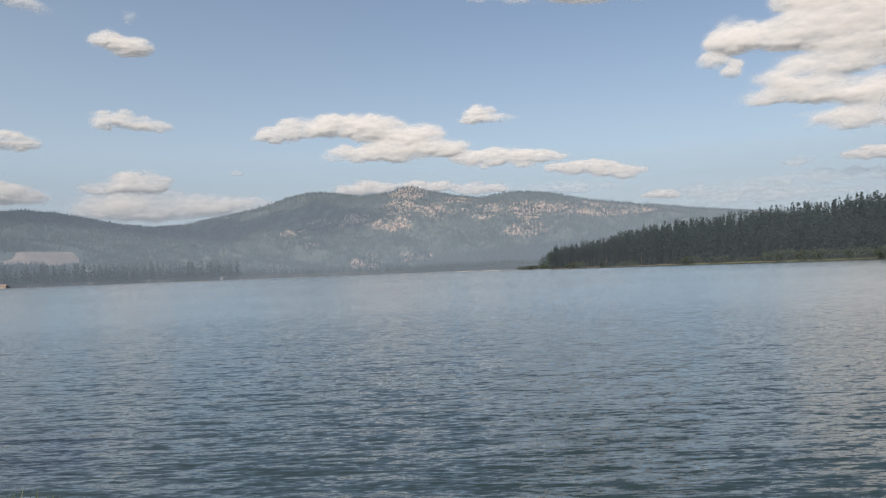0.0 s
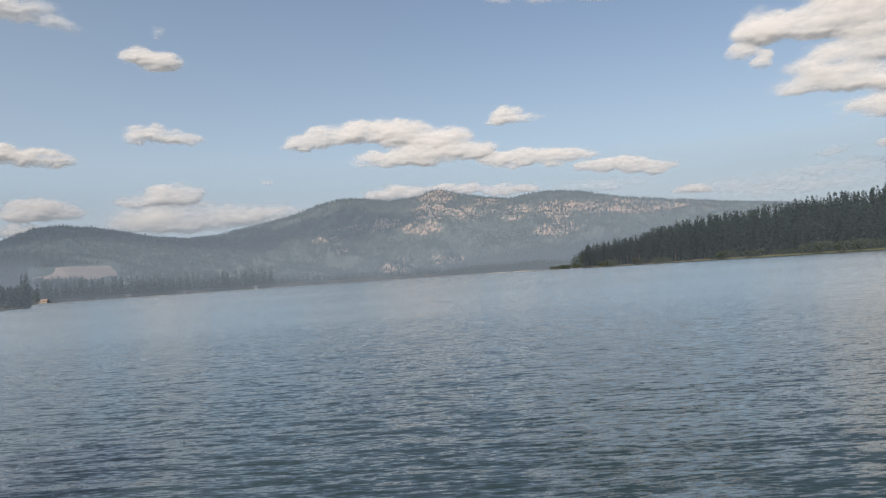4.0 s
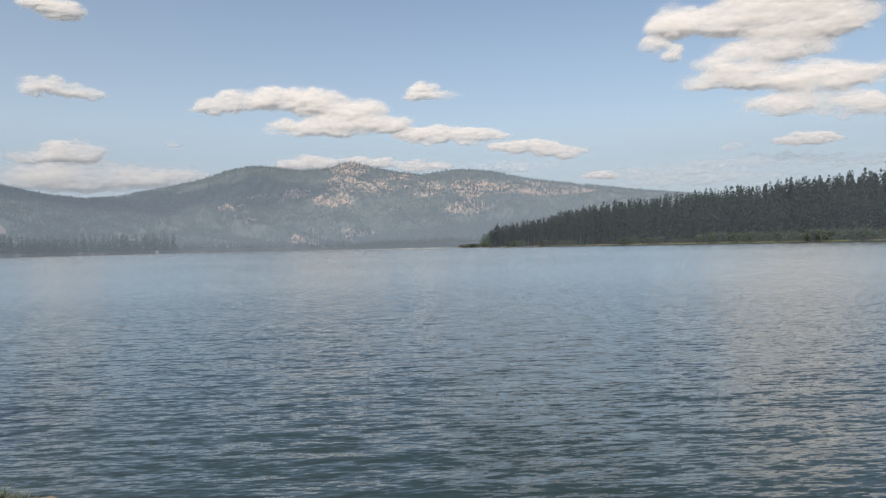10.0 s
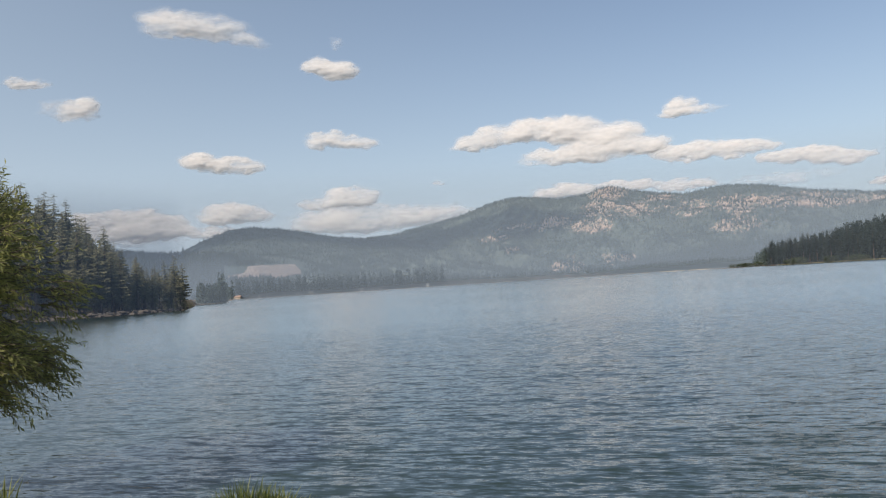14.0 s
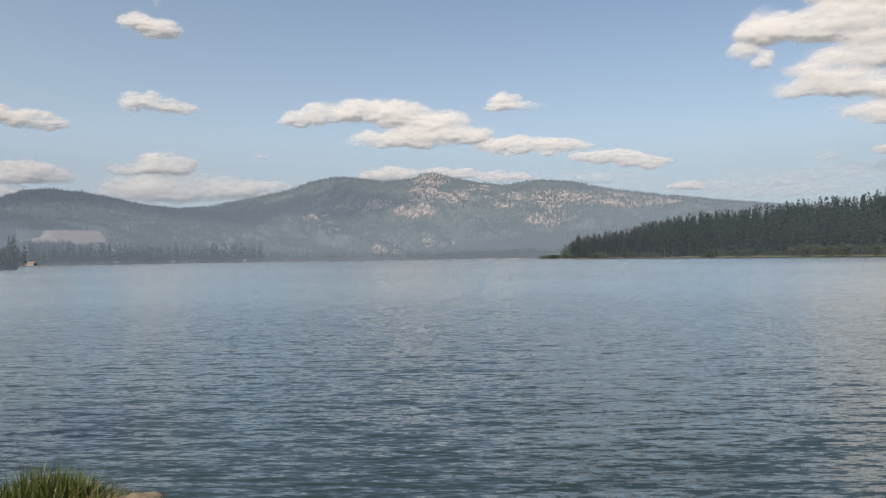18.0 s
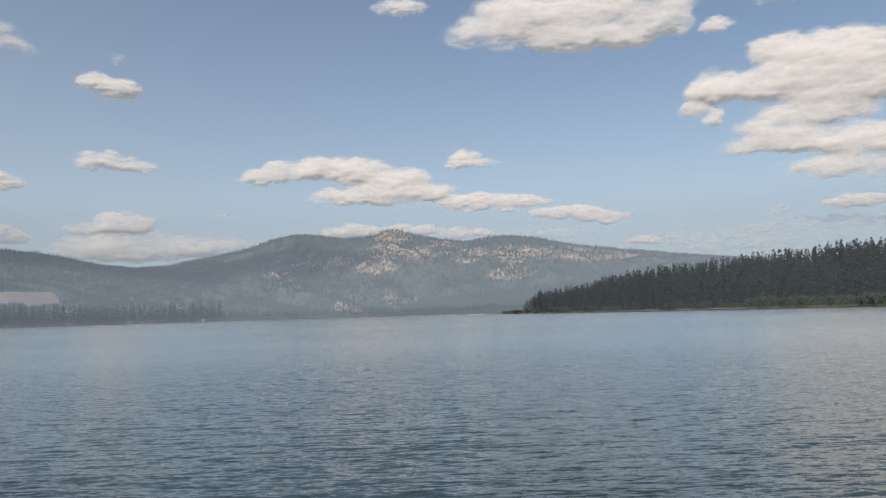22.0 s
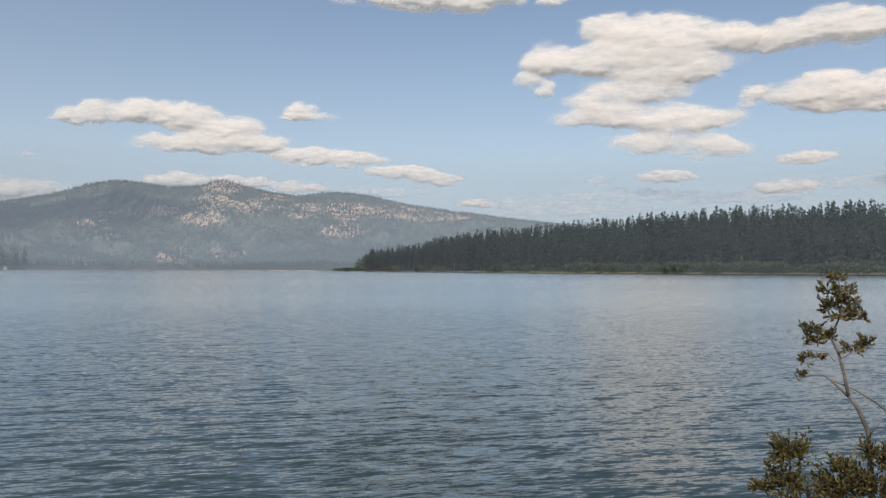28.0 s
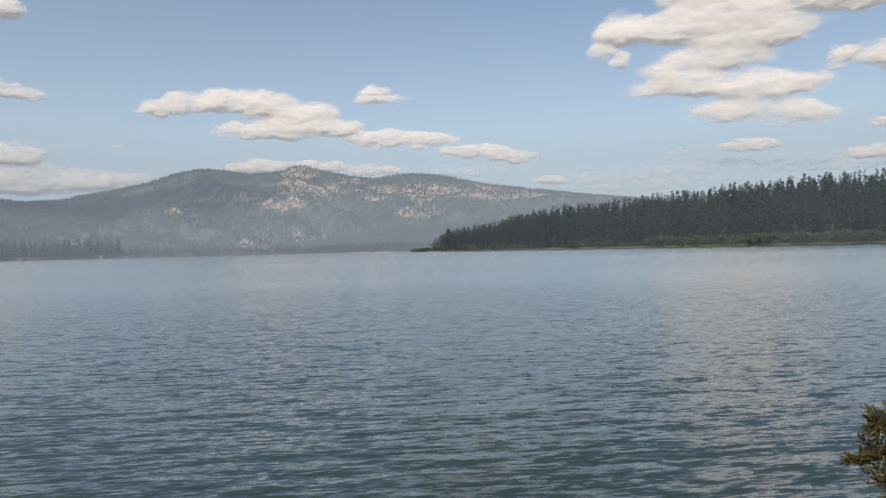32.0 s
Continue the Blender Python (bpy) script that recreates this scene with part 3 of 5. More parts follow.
# ---- clouds ----
def cloud(words, puffs, mat=None, far=4550.0):
    """A cumulus with a domed top and a flat base. puffs: heading, rise, half width and half height of its heads, in degrees."""
    mat = mat or CLOUD
    seed = int(abs(puffs[0][0]) * 7 + puffs[0][1] * 13) % 900
    w = sum(p[2] for p in puffs)
    ha, he = sum(p[0] * p[2] for p in puffs) / w, sum(p[1] * p[2] for p in puffs) / w
    hm = sum(p[3] * p[2] for p in puffs) / w
    step = min(0.075, max(0.03, hm / 9))
    heads = np.arange(min(p[0] - 1.35 * p[2] for p in puffs) - hm, max(p[0] + 1.35 * p[2] for p in puffs) + hm, step * 1.3)
    rises = np.arange(min(p[1] - 1.5 * p[3] for p in puffs), max(p[1] + 1.7 * p[3] for p in puffs), step)
    A, E = np.meshgrid(heads, rises)
    ragged = 1.0 if hm > 0.6 else 1.35
    wx, wz = 0.6 * ragged * hm * fbm(A * 0.6, E * 1.2, 1.5 * hm, 3, seed), 0.3 * ragged * hm * fbm(A * 0.55, E, 0.95 * hm, 4, seed + 3)
    billow = 0.65 * fbm(A * 0.45, E, 0.9 * hm, 4, seed + 9) + 0.35 * fbm(A * 0.2, E, 0.45 * hm, 3, seed + 10)
    way = np.stack([np.sin(np.radians(A)) * np.cos(np.radians(E)), np.cos(np.radians(A)) * np.cos(np.radians(E)), np.sin(np.radians(E))], -1).reshape(-1, 3)
    mid = np.array((math.sin(radians(ha)) * math.cos(radians(he)), math.cos(radians(ha)) * math.cos(radians(he)), math.sin(radians(he)))) * far
    k, na = far * math.pi / 180, A.shape[1]
    ob = thing("cloud", words, "cloud", "cumulus clouds over the lake")
    ob.location = Vector(mid) + Vector((0, 0, 2.2))
    for name, stuff, spread, label in (("body", mat, 1.1, ""), ("veil", WISP, 1.45, "thin ragged edge of vapour"))[:1 if mat is WISP else 2]:
        bulk, deep = np.zeros_like(A), np.zeros_like(A)
        for a, e, pw, ph in puffs:
            up = (E + wz - e) / ph
            d = np.clip(spread - ((A + wx - a) / pw) ** 2 - (up * np.where(up < 0, 1.12, 0.95)) ** 2, 0, None)
            bulk += (ph * d) ** 3
            deep += (ph * np.sqrt(d)) ** 3
        bulk, deep = bulk ** (1 / 3), np.clip(deep ** (1 / 3) * (1 + 0.75 * billow), 0, None)
        i, j = np.argwhere((bulk[:-1, :-1] + bulk[1:, :-1] + bulk[:-1, 1:] + bulk[1:, 1:]) > 0).T
        f = np.stack([i * na + j, i * na + j + 1, (i + 1) * na + j + 1, (i + 1) * na + j], -1)
        used, f = np.unique(f, return_inverse=True)
        f = f.reshape(-1, 4)
        thick = ((bulk * (1 + (0.28 if mat is CLOUD else 0.16) * billow)).ravel() * k * 0.42)[used, None]
        front, rear = way[used] * (far - thick) - mid, way[used] * (far + 2.0 + 0.6 * thick) - mid
        cover = ((deep.ravel()[used] / max(hm, 0.25)) ** 2).astype(np.float32)
        if stuff is WISP:   # a veil is one loose layer
            me = quads(name, front, f, stuff)
        else:
            me, cover = quads(name, np.concatenate([front, rear]), np.concatenate([f, f[:, ::-1] + len(used)]), stuff), np.tile(cover, 2)
        me.attributes.new("depth", "FLOAT", "POINT").data.foreach_set("value", cover)
        part(name, me, ob, label)
    return ob


cloud("long white cumulus cloud with a flat grey base", [(-12.7, 10.06, 1.3, 0.66), (-10.6, 10.4, 1.9, 0.75), (-7.7, 10.5, 2.4, 0.91), (-5.1, 10.3, 2.4, 1.0), (-2.0, 9.8, 2.2, 0.87), (-6.9, 8.53, 2.3, 0.58), (-3.5, 8.8, 3.2, 0.86), (-0.4, 8.9, 2.0, 0.72)])
cloud("thin white cloud trailing over the mountain", [(1.6, 8.28, 1.7, 0.48), (3.2, 8.0, 2.5, 0.62), (6.5, 7.85, 2.1, 0.58)])
cloud("low white cloud over the mountain shoulder", [(8.5, 7.05, 1.3, 0.37), (10.2, 6.95, 2.3, 0.53), (12.3, 6.55, 1.9, 0.45)])
cloud("small ragged white cloud", [(2.5, 11.25, 1.1, 0.62), (3.1, 10.8, 2.2, 0.34)], SOFT_CLOUD)
cloud("small bright cumulus cloud", [(-23.1, 15.96, 1.3, 0.6), (-21.9, 15.7, 1.6, 0.65)])
cloud("small soft cumulus cloud", [(-22.9, 10.82, 1.5, 0.6), (-21.2, 10.55, 1.8, 0.5)], SOFT_CLOUD)
cloud("small bright cumulus cloud", [(-31.9, 9.6, 1.2, 0.62), (-29.7, 9.2, 2.4, 0.6)])
cloud("low cumulus cloud over the hill", [(-29.9, 5.9, 2.3, 0.7), (-28.8, 5.65, 1.8, 0.48)])
cloud("domed cumulus cloud lit warm on its top", [(-21.4, 6.6, 2.1, 0.8), (-22.8, 6.3, 2.5, 0.46)])
cloud("flat grey layer of cloud low over the saddle", [(-20.0, 5.2, 5.3, 0.85), (-16.7, 5.1, 3.9, 0.8), (-21.7, 4.8, 4.2, 0.85), (-14.2, 5.25, 2.1, 0.42)], SOFT_CLOUD)
cloud("large soft white cloud", [(-32.8, 18.7, 2.5, 0.94), (-30.6, 18.4, 2.7, 0.88), (-28.3, 17.76, 1.6, 0.48)], SOFT_CLOUD)
cloud("small soft cumulus cloud", [(-40.4, 12.95, 1.5, 0.68), (-38.9, 13.15, 1.0, 0.72)], SOFT_CLOUD)
cloud("low bank of cumulus cloud behind the pines", [(-37.6, 5.83, 2.9, 0.62), (-36.1, 4.9, 3.6, 0.76), (-31.5, 4.6, 2.3, 0.4), (-34.8, 5.4, 2.2, 0.46)])
cloud("faint wisp of cloud", [(-42.5, 14.47, 1.4, 0.38)], SOFT_CLOUD)
cloud("faint wisp of cloud", [(-14.9, 7.35, 0.5, 0.17)], SOFT_CLOUD)
cloud("faint wisp of cloud", [(-21.8, 17.52, 0.6, 0.4)], WISP)
cloud("white cloud behind the mountain crest", [(-5.7, 6.07, 2.4, 0.52), (-1.1, 6.1, 2.4, 0.42), (2.4, 5.8, 2.1, 0.38)])
cloud("large layered cumulus cloud with grey undersides", [
    (24.9, 16.7, 2.4, 0.95), (28.5, 15.6, 5.0, 1.6), (20.5, 14.8, 1.9, 1.15), (19.3, 13.5, 1.5, 0.55), (20.7, 12.7, 0.8, 0.7), (24.5, 14.5, 3.6, 1.2), (29.0, 13.9, 4.0, 1.3), (33.0, 15.6, 2.6, 1.1), (27.0, 12.6, 3.6, 1.0),
    (24.5, 11.7, 2.8, 0.87), (26.5, 10.8, 5.4, 0.87), (29.9, 10.3, 3.8, 1.1), (28.5, 8.9, 4.0, 0.75), (31.6, 8.3, 3.2, 0.72), (26.1, 9.35, 2.4, 0.32)], GREY_CLOUD)
cloud("band of white cumulus cloud", [(35.2, 15.2, 2.3, 0.95), (37.4, 15.4, 2.5, 1.1), (39.4, 15.65, 2.3, 1.15), (41.7, 15.2, 2.3, 1.05), (43.8, 15.0, 1.8, 1.0), (44.8, 13.7, 1.0, 0.95), (47.5, 14.4, 2.4, 1.0)])
cloud("broad white cumulus cloud with a grey base", [(37.2, 11.4, 2.1, 0.9), (39.1, 11.5, 2.5, 1.35), (41.5, 11.2, 2.5, 1.3), (43.6, 11.05, 1.7, 0.95)])
cloud("small torn white cloud", [(34.4, 11.8, 0.9, 0.5), (34.0, 11.1, 0.7, 0.3)], SOFT_CLOUD)
cloud("large white cloud high over the lake", [(3.8, 19.9, 2.9, 1.05), (7.1, 19.8, 3.3, 1.05), (11.3, 19.5, 3.4, 1.3), (15.1, 19.4, 3.4, 1.3), (17.6, 19.9, 1.7, 1.3), (8.7, 21.0, 5.0, 1.5), (15.0, 21.0, 4.6, 1.3)], GREY_CLOUD)
cloud("white cloud high over the lake", [(25.0, 20.6, 2.1, 0.95), (27.5, 21.4, 2.4, 0.9)], SOFT_CLOUD)
cloud("torn scrap of cloud", [(20.7, 18.88, 1.1, 0.5)], SOFT_CLOUD)
cloud("torn scrap of cloud", [(-1.9, 21.8, 2.0, 0.6)], SOFT_CLOUD)
for a, e, pw, ph in ((37.8, 7.37, 1.8, 0.4), (28.9, 6.46, 2.0, 0.45), (36.4, 5.5, 2.1, 0.45), (15.3, 4.72, 1.4, 0.3), (43.9, 8.9, 1.3, 0.36), (46.0, 6.5, 1.2, 0.34)):
    cloud("small flat white cloud", [(a, e, pw, ph), (a - 0.3 * pw, e + 0.3 * ph, 0.5 * pw, 0.6 * ph)])
for a, e, pw, ph in ((24.1, 6.27, 1.1, 0.3), (41.9, 5.43, 0.8, 0.3), (19.5, 4.8, 4.6, 0.5), (26, 5.2, 5.6, 0.5), (22.5, 4.2, 6.0, 0.5), (41.5, 5.6, 4.0, 0.5), (-37.5, 4.3, 4.4, 0.5), (9, 5.6, 4.0, 0.45), (33.5, 4.9, 5.0, 0.5)):
    cloud("faint streak of vapour low over the hills", [(a, e, pw, ph)], WISP, 4800.0)
# unseen, high to the left: added to shade the hill and mountain's left dome
shade = cloud("unseen broad cumulus cloud added to shade the hill", [(-6, 0, 7, 5.6), (4.5, 0.5, 6, 5.0)])
shade.location = Vector((-1050, 2780, 220)) + to_sun * 2000


# ---- conifers ----
def conifer(seed, tall, bare, wide, tiers):
    """Trunk and needle boughs of one pine or fir, standing at the origin. bare: share of the trunk without boughs."""
    rng = random.Random(seed)
    bend = [rng.uniform(-0.25, 0.25) for _ in range(2)]
    pts = [(bend[0] * (t ** 2), bend[1] * (t ** 2), tall * t - (0.6 if t == 0 else 0)) for t in (0, 0.2, 0.45, 0.7, 0.99)]
    trunk = tube(pts, [tall * q for q in (0.016, 0.0125, 0.009, 0.005, 0.001)], 6)
    vs, fs = [], []

    def bough(z, ang, length, droop):
        dx, dy = math.cos(ang), math.sin(ang)
        sx, sy = -dy, dx
        n = 4
        for q in range(n):
            t0, t1 = q / n, (q + 1) / n
            half = length * 0.26 * (1 - t0) ** 0.6 * rng.uniform(0.6, 1.25)
            lift0, lift1 = -droop * t0 + 0.25 * droop * t0 * t0 * 3, -droop * t1 + 0.25 * droop * t1 * t1 * 3
            j = rng.uniform(-0.06, 0.06) * length
            o = len(vs)
            vs.append((dx * length * t0 * 0.95, dy * length * t0 * 0.95, z + lift0 + 0.05 * length))
            vs.append((dx * length * (t1 + 0.06) + sx * half, dy * length * (t1 + 0.06) + sy * half, z + lift1 + j - 0.13 * length))
            vs.append((dx * length * (t1 + 0.14), dy * length * (t1 + 0.14), z + lift1 + 0.03 * length))
            vs.append((dx * length * (t1 + 0.06) - sx * half, dy * length * (t1 + 0.06) - sy * half, z + lift1 - j - 0.13 * length))
            fs.append((o, o + 1, o + 2))
            fs.append((o, o + 2, o + 3))
    for k in range(tiers):
        u = k / (tiers - 1)
        z = tall * (bare + (0.985 - bare) * u)
        reach = wide * (1 - u) ** 0.62 * (0.55 + 0.45 * min(1, u * 5)) * rng.uniform(0.75, 1.15) + 0.25
        n = 7 if u < 0.7 else 5
        start = rng.uniform(0, 6.28)
        for b in range(n):
            if rng.random() < 0.13:
                continue
            bough(z + rng.uniform(-0.5, 0.5) * tall / tiers, start + 6.283 * b / n + rng.uniform(-0.3, 0.3), reach * rng.uniform(0.6, 1.2), reach * rng.uniform(0.15, 0.4))
    return trunk, (vs, fs)


KINDS = [(1, 19, 0.22, 2.7, 25), (2, 17, 0.12, 3.0, 26), (3, 20, 0.36, 2.6, 22), (4, 15, 0.08, 2.8, 24), (5, 21, 0.3, 2.9, 26), (6, 13, 0.05, 2.6, 22)]


def conifer_models(needles, label, group, slim=1.0, lift=0.0):
    out = []
    for s, tall, bare, wide, tiers in KINDS:
        trunk, crown = conifer(s, tall, bare + lift, wide * slim, tiers)
        tree = thing("conifer", label, "tree", group)
        part("trunk", mesh("trunk", *trunk, BARK, True), tree, "bare brown trunk")
        part("crown", mesh("crown", *crown, needles), tree)
        out.append(tree)
    return out


def plant(models, spots, seed, size=(0.8, 1.15), shrink=((-180, 180), (1, 1))):
    rng = random.Random(seed)
    for n, (x, y) in enumerate(spots):
        z = float(ground_height(np.array(x), np.array(y)))
        model = models[n] if n < len(models) else rng.choice(models)
        s = rng.uniform(*size) * float(np.interp(math.degrees(math.atan2(x, y)), *shrink))
        m = pose(x, y, z - 0.15, rng.uniform(-2, 2), rng.uniform(-2, 2), rng.uniform(0, 360))
        tree = model if n < len(models) else copy_thing(model, m)
        tree.matrix_basis = m
        tree.scale = (s, s, s)


def scatter(count, seed, low, high, start, depth):
    """Spots on the wooded slopes between two headings, from start to start + depth metres behind the water's edge."""
    rng = random.Random(seed)
    out = []
    for _ in range(count):
        a = rng.uniform(low, high)
        r = float(np.interp(a, FAR_AT, FAR_R)) + start + depth * rng.random() ** 1.3
        x, y = polar(a, r)
        out.append((float(x), float(y)))
    return out


left_models = conifer_models(CONIFER, "dark green pine with a bare lower trunk on the shore slope", "pines on the near point", 0.9, 0.06)
left_spots = scatter(78, 7, -47, -33.5, 5, 60) + scatter(44, 10, -39.5, -34.1, 3, 38) + scatter(16, 8, -44, -34.2, 50, 40)
left_spots += [tuple(float(v) for v in polar(a, r)) for a, r in ((-33.5, 210), (-33.75, 213), (-33.35, 215), (-33.95, 212), (-34.2, 216))]
plant(left_models, left_spots, 9, shrink=((-41, -38, -36.3, -34.6, -33.4), (1.0, 0.85, 0.6, 0.5, 0.72)))
mid_models = conifer_models(CONIFER_FAR, "dark fir in the wood across the lake", "firs across the lake")
plant(mid_models, scatter(45, 13, 7.2, 16, 4, 30) + scatter(115, 14, 15, 47, 6, 130), 15, (0.85, 1.2))


plant(conifer_models(CONIFER_FAR, "tall dark fir at the tip of the wooded point", "firs across the lake"), scatter(34, 19, 7.5, 12.8, 5, 26), 17, (0.9, 1.3))


def far_wood(name, spots, tall, seed, mat, label, boughs=85):
    """Woods too far to tell the trees apart: crowns of loose boughs, in one mesh."""
    rng = np.random.RandomState(seed)
    P = np.array(spots)
    z = ground_height(P[:, 0], P[:, 1]) - 0.5
    c = len(P)
    h = rng.uniform(tall[0], tall[1], c)
    base = np.stack([P[:, 0], P[:, 1], z], -1)
    n = boughs
    u = rng.uniform(0.02, 1.0, (c, n)) ** 0.8
    u[:, :2] = (0.97, 0.93)
    q = rng.uniform(0, 6.283, (c, n))
    slim = rng.uniform(0.085, 0.15, c)[:, None] * h[:, None]
    r = slim * (1.02 - u) ** 0.75 * rng.uniform(0.3, 1.1, (c, n))
    mid = base[:, None] + np.stack([r * np.cos(q), r * np.sin(q), u * h[:, None]], -1)
    size = (0.03 + 0.05 * (1 - u)) * h[:, None] * rng.uniform(0.7, 1.3, (c, n))
    out = np.stack([np.cos(q), np.sin(q), -0.5 + 0 * q], -1) + rng.normal(0, 0.35, (c, n, 3))
    side = np.cross(out, rng.normal(size=(c, n, 3)))
    side /= np.linalg.norm(side, axis=-1)[..., None]
    v = np.stack([mid - out * size[..., None] * 0.3 + np.array([0, 0, 0.5]) * size[..., None], mid + (out * 0.7 + side * 0.7) * size[..., None], mid + (out * 0.7 - side * 0.7) * size[..., None]], 2).reshape(-1, 3)
    f = np.arange(len(v)).reshape(-1, 3)
    me = quads(name, v, f, mat, False)
    tagged(new(name, me), label, "woods", kind="stuff")


far_wood("hillside_woods", scatter(3000, 21, 11.5, 48, 8, 260), (10.5, 23), 22, CONIFER_FAR, "dense dark conifer wood on the slope across the lake")
far_wood("point_woods", scatter(260, 23, 7.5, 17, 12, 110), (15, 23), 24, CONIFER_FAR, "dense conifer wood on the low point")
far_wood("left_slope_woods", scatter(280, 25, -75, -38, 22, 120), (10, 17), 26, CONIFER, "dense pine wood on the near slope")
far_wood("point_thicket", scatter(240, 37, -56, -33.2, 1.5, 22), (1.2, 3.6), 38, CONIFER, "low brush and saplings under the pines", 40)
far_wood("tip_thicket", scatter(90, 39, -34.6, -32.75, -1, 9), (1.0, 2.8), 40, CONIFER, "low brush at the tip of the point", 40)
far_wood("second_point_woods", scatter(150, 27, -32.4, -30.3, 5, 60), (6.5, 11), 28, FAR_WOOD, "hazy firs on the second point")
far_wood("farm_woods", scatter(460, 33, -30.2, -15, 3, 90), (13, 37), 34, CONIFER_FAR, "hazy tall firs round the hayfield and cottages", 50)
far_wood("shore_thicket", scatter(1500, 35, -30.8, 7.2, -3, 9), (3, 7), 36, FAR_WOOD, "hazy low thicket along the far water's edge", 26)
far_wood("far_shore_woods", scatter(2600, 29, -31, 7.5, 6, 240), (9, 18), 30, FAR_WOOD, "hazy band of trees along the far shore", 36)


# ---- along the far shore ----
def hayfield():
    A, S, P, _ = HILL_PTS
    el = np.degrees(np.arctan2(P[..., 2] - 2.2, np.hypot(P[..., 0], P[..., 1])))
    low = 1.3 + 0.2 * wander(A, A * 0, 2.5, 41)
    high = np.interp(A, [-30.4, -29.2, -28.9, -25.6, -25.2], [1.55, 1.75, 2.2, 2.15, 1.7])
    inside = (A > -30.4) & (A < -25.2) & (el > low) & (el < high)
    nr, na = A.shape
    i, j = np.argwhere(inside[:-1, :-1] & inside[1:, :-1] & inside[:-1, 1:] & inside[1:, 1:]).T
    f = np.stack([i * na + j, i * na + j + 1, (i + 1) * na + j + 1, (i + 1) * na + j], -1)
    used, f = np.unique(f, return_inverse=True)
    v = P.reshape(-1, 3)[used] + [0, -1, 1.2]
    tagged(new("hayfield", quads("hayfield", v, f.reshape(-1, 4), FIELD)), "dry tan hayfield on the hillside above the far shore", "field", kind="structure")


hayfield()

WALL_WHITE = two_tone("white_siding", (0.66, 0.65, 0.63), (0.8, 0.79, 0.77), 0.5, 0.7)
WALL_TAN = two_tone("tan_siding", (0.36, 0.3, 0.25), (0.44, 0.37, 0.3), 0.5, 0.7)
WALL_GREY = two_tone("grey_siding", (0.3, 0.3, 0.31), (0.4, 0.4, 0.4), 0.5, 0.7)
ROOF_RED = two_tone("rust_red_roof", (0.26, 0.18, 0.15), (0.34, 0.24, 0.19), 0.5, 0.8)
ROOF_GREY = two_tone("grey_roof", (0.22, 0.22, 0.23), (0.32, 0.32, 0.33), 0.5, 0.8)
GLASS = material("window_glass", 0.08, 0.6)[0]
GLASS.node_tree.nodes["Principled BSDF"].inputs["Base Color"].default_value = (0.03, 0.035, 0.04, 1)
PLANK = two_tone("weathered_planks", (0.25, 0.23, 0.2), (0.4, 0.37, 0.33), 1.0, 0.85)


def slab(x0, x1, y0, y1, z0, z1):
    v = [(x, y, z) for z in (z0, z1) for y in (y0, y1) for x in (x0, x1)]
    f = [(0, 2, 3, 1), (4, 5, 7, 6), (0, 1, 5, 4), (2, 6, 7, 3), (0, 4, 6, 2), (1, 3, 7, 5)]
    return v, f


def cottage(heading, far, wide, deep, tall, wall, roof, label):
    """A lakeside house: gabled walls, two roof sides, door, windows and a chimney."""
    x, y = polar(heading, far)
    z = float(ground_height(x, y))
    ob = thing("cottage", label, "house", "houses on the far shore")
    ob.matrix_world = pose(float(x), float(y), z - 0.3, 0, 0, -heading + 20 * math.sin(heading * 7))
    wide, deep, tall = wide * 0.55, deep * 0.6, tall * 0.6
    w, d, h = wide / 2, deep / 2, tall
    g = h + deep * 0.32
    v = [(-w, -d, 0), (w, -d, 0), (w, d, 0), (-w, d, 0), (-w, -d, h), (w, -d, h), (w, d, h), (-w, d, h), (-w, 0, g), (w, 0, g)]
    f = [(0, 1, 5, 4), (2, 3, 7, 6), (1, 2, 6, 9, 5), (3, 0, 4, 8, 7), (0, 3, 2, 1)]
    part("wall", mesh("wall", v, f, wall), ob)
    for s in (-1, 1):
        a, b = (0, g + 0.12), (s * (d + 0.6), h - 0.2)
        v = [(-w - 0.5, a[0], a[1]), (w + 0.5, a[0], a[1]), (w + 0.5, b[0], b[1]), (-w - 0.5, b[0], b[1])]
        v += [(q[0], q[1], q[2] + 0.2) for q in v]
        part("roof", mesh("roof", v, [(0, 1, 2, 3), (7, 6, 5, 4), (0, 4, 5, 1), (1, 5, 6, 2), (2, 6, 7, 3), (3, 7, 4, 0)], roof), ob)
    part("door", mesh("door", *slab(-0.5, 0.5, -d - 0.06, -d - 0.01, 0.3, 2.4), PLANK), ob)
    for q in (-0.62, 0.62):
        win = part("window", mesh("window", *slab(q * w - 0.8, q * w + 0.8, -d - 0.08, -d - 0.01, 1.2, 2.5), WALL_WHITE), ob)
        part("pane", mesh("pane", *slab(q * w - 0.65, q * w + 0.65, -d - 0.11, -d - 0.085, 1.35, 2.35), GLASS), win)
    part("chimney", mesh("chimney", *slab(w * 0.4, w * 0.4 + 0.8, 0.3, 1.1, h, g + 1.0), WALL_GREY), ob)


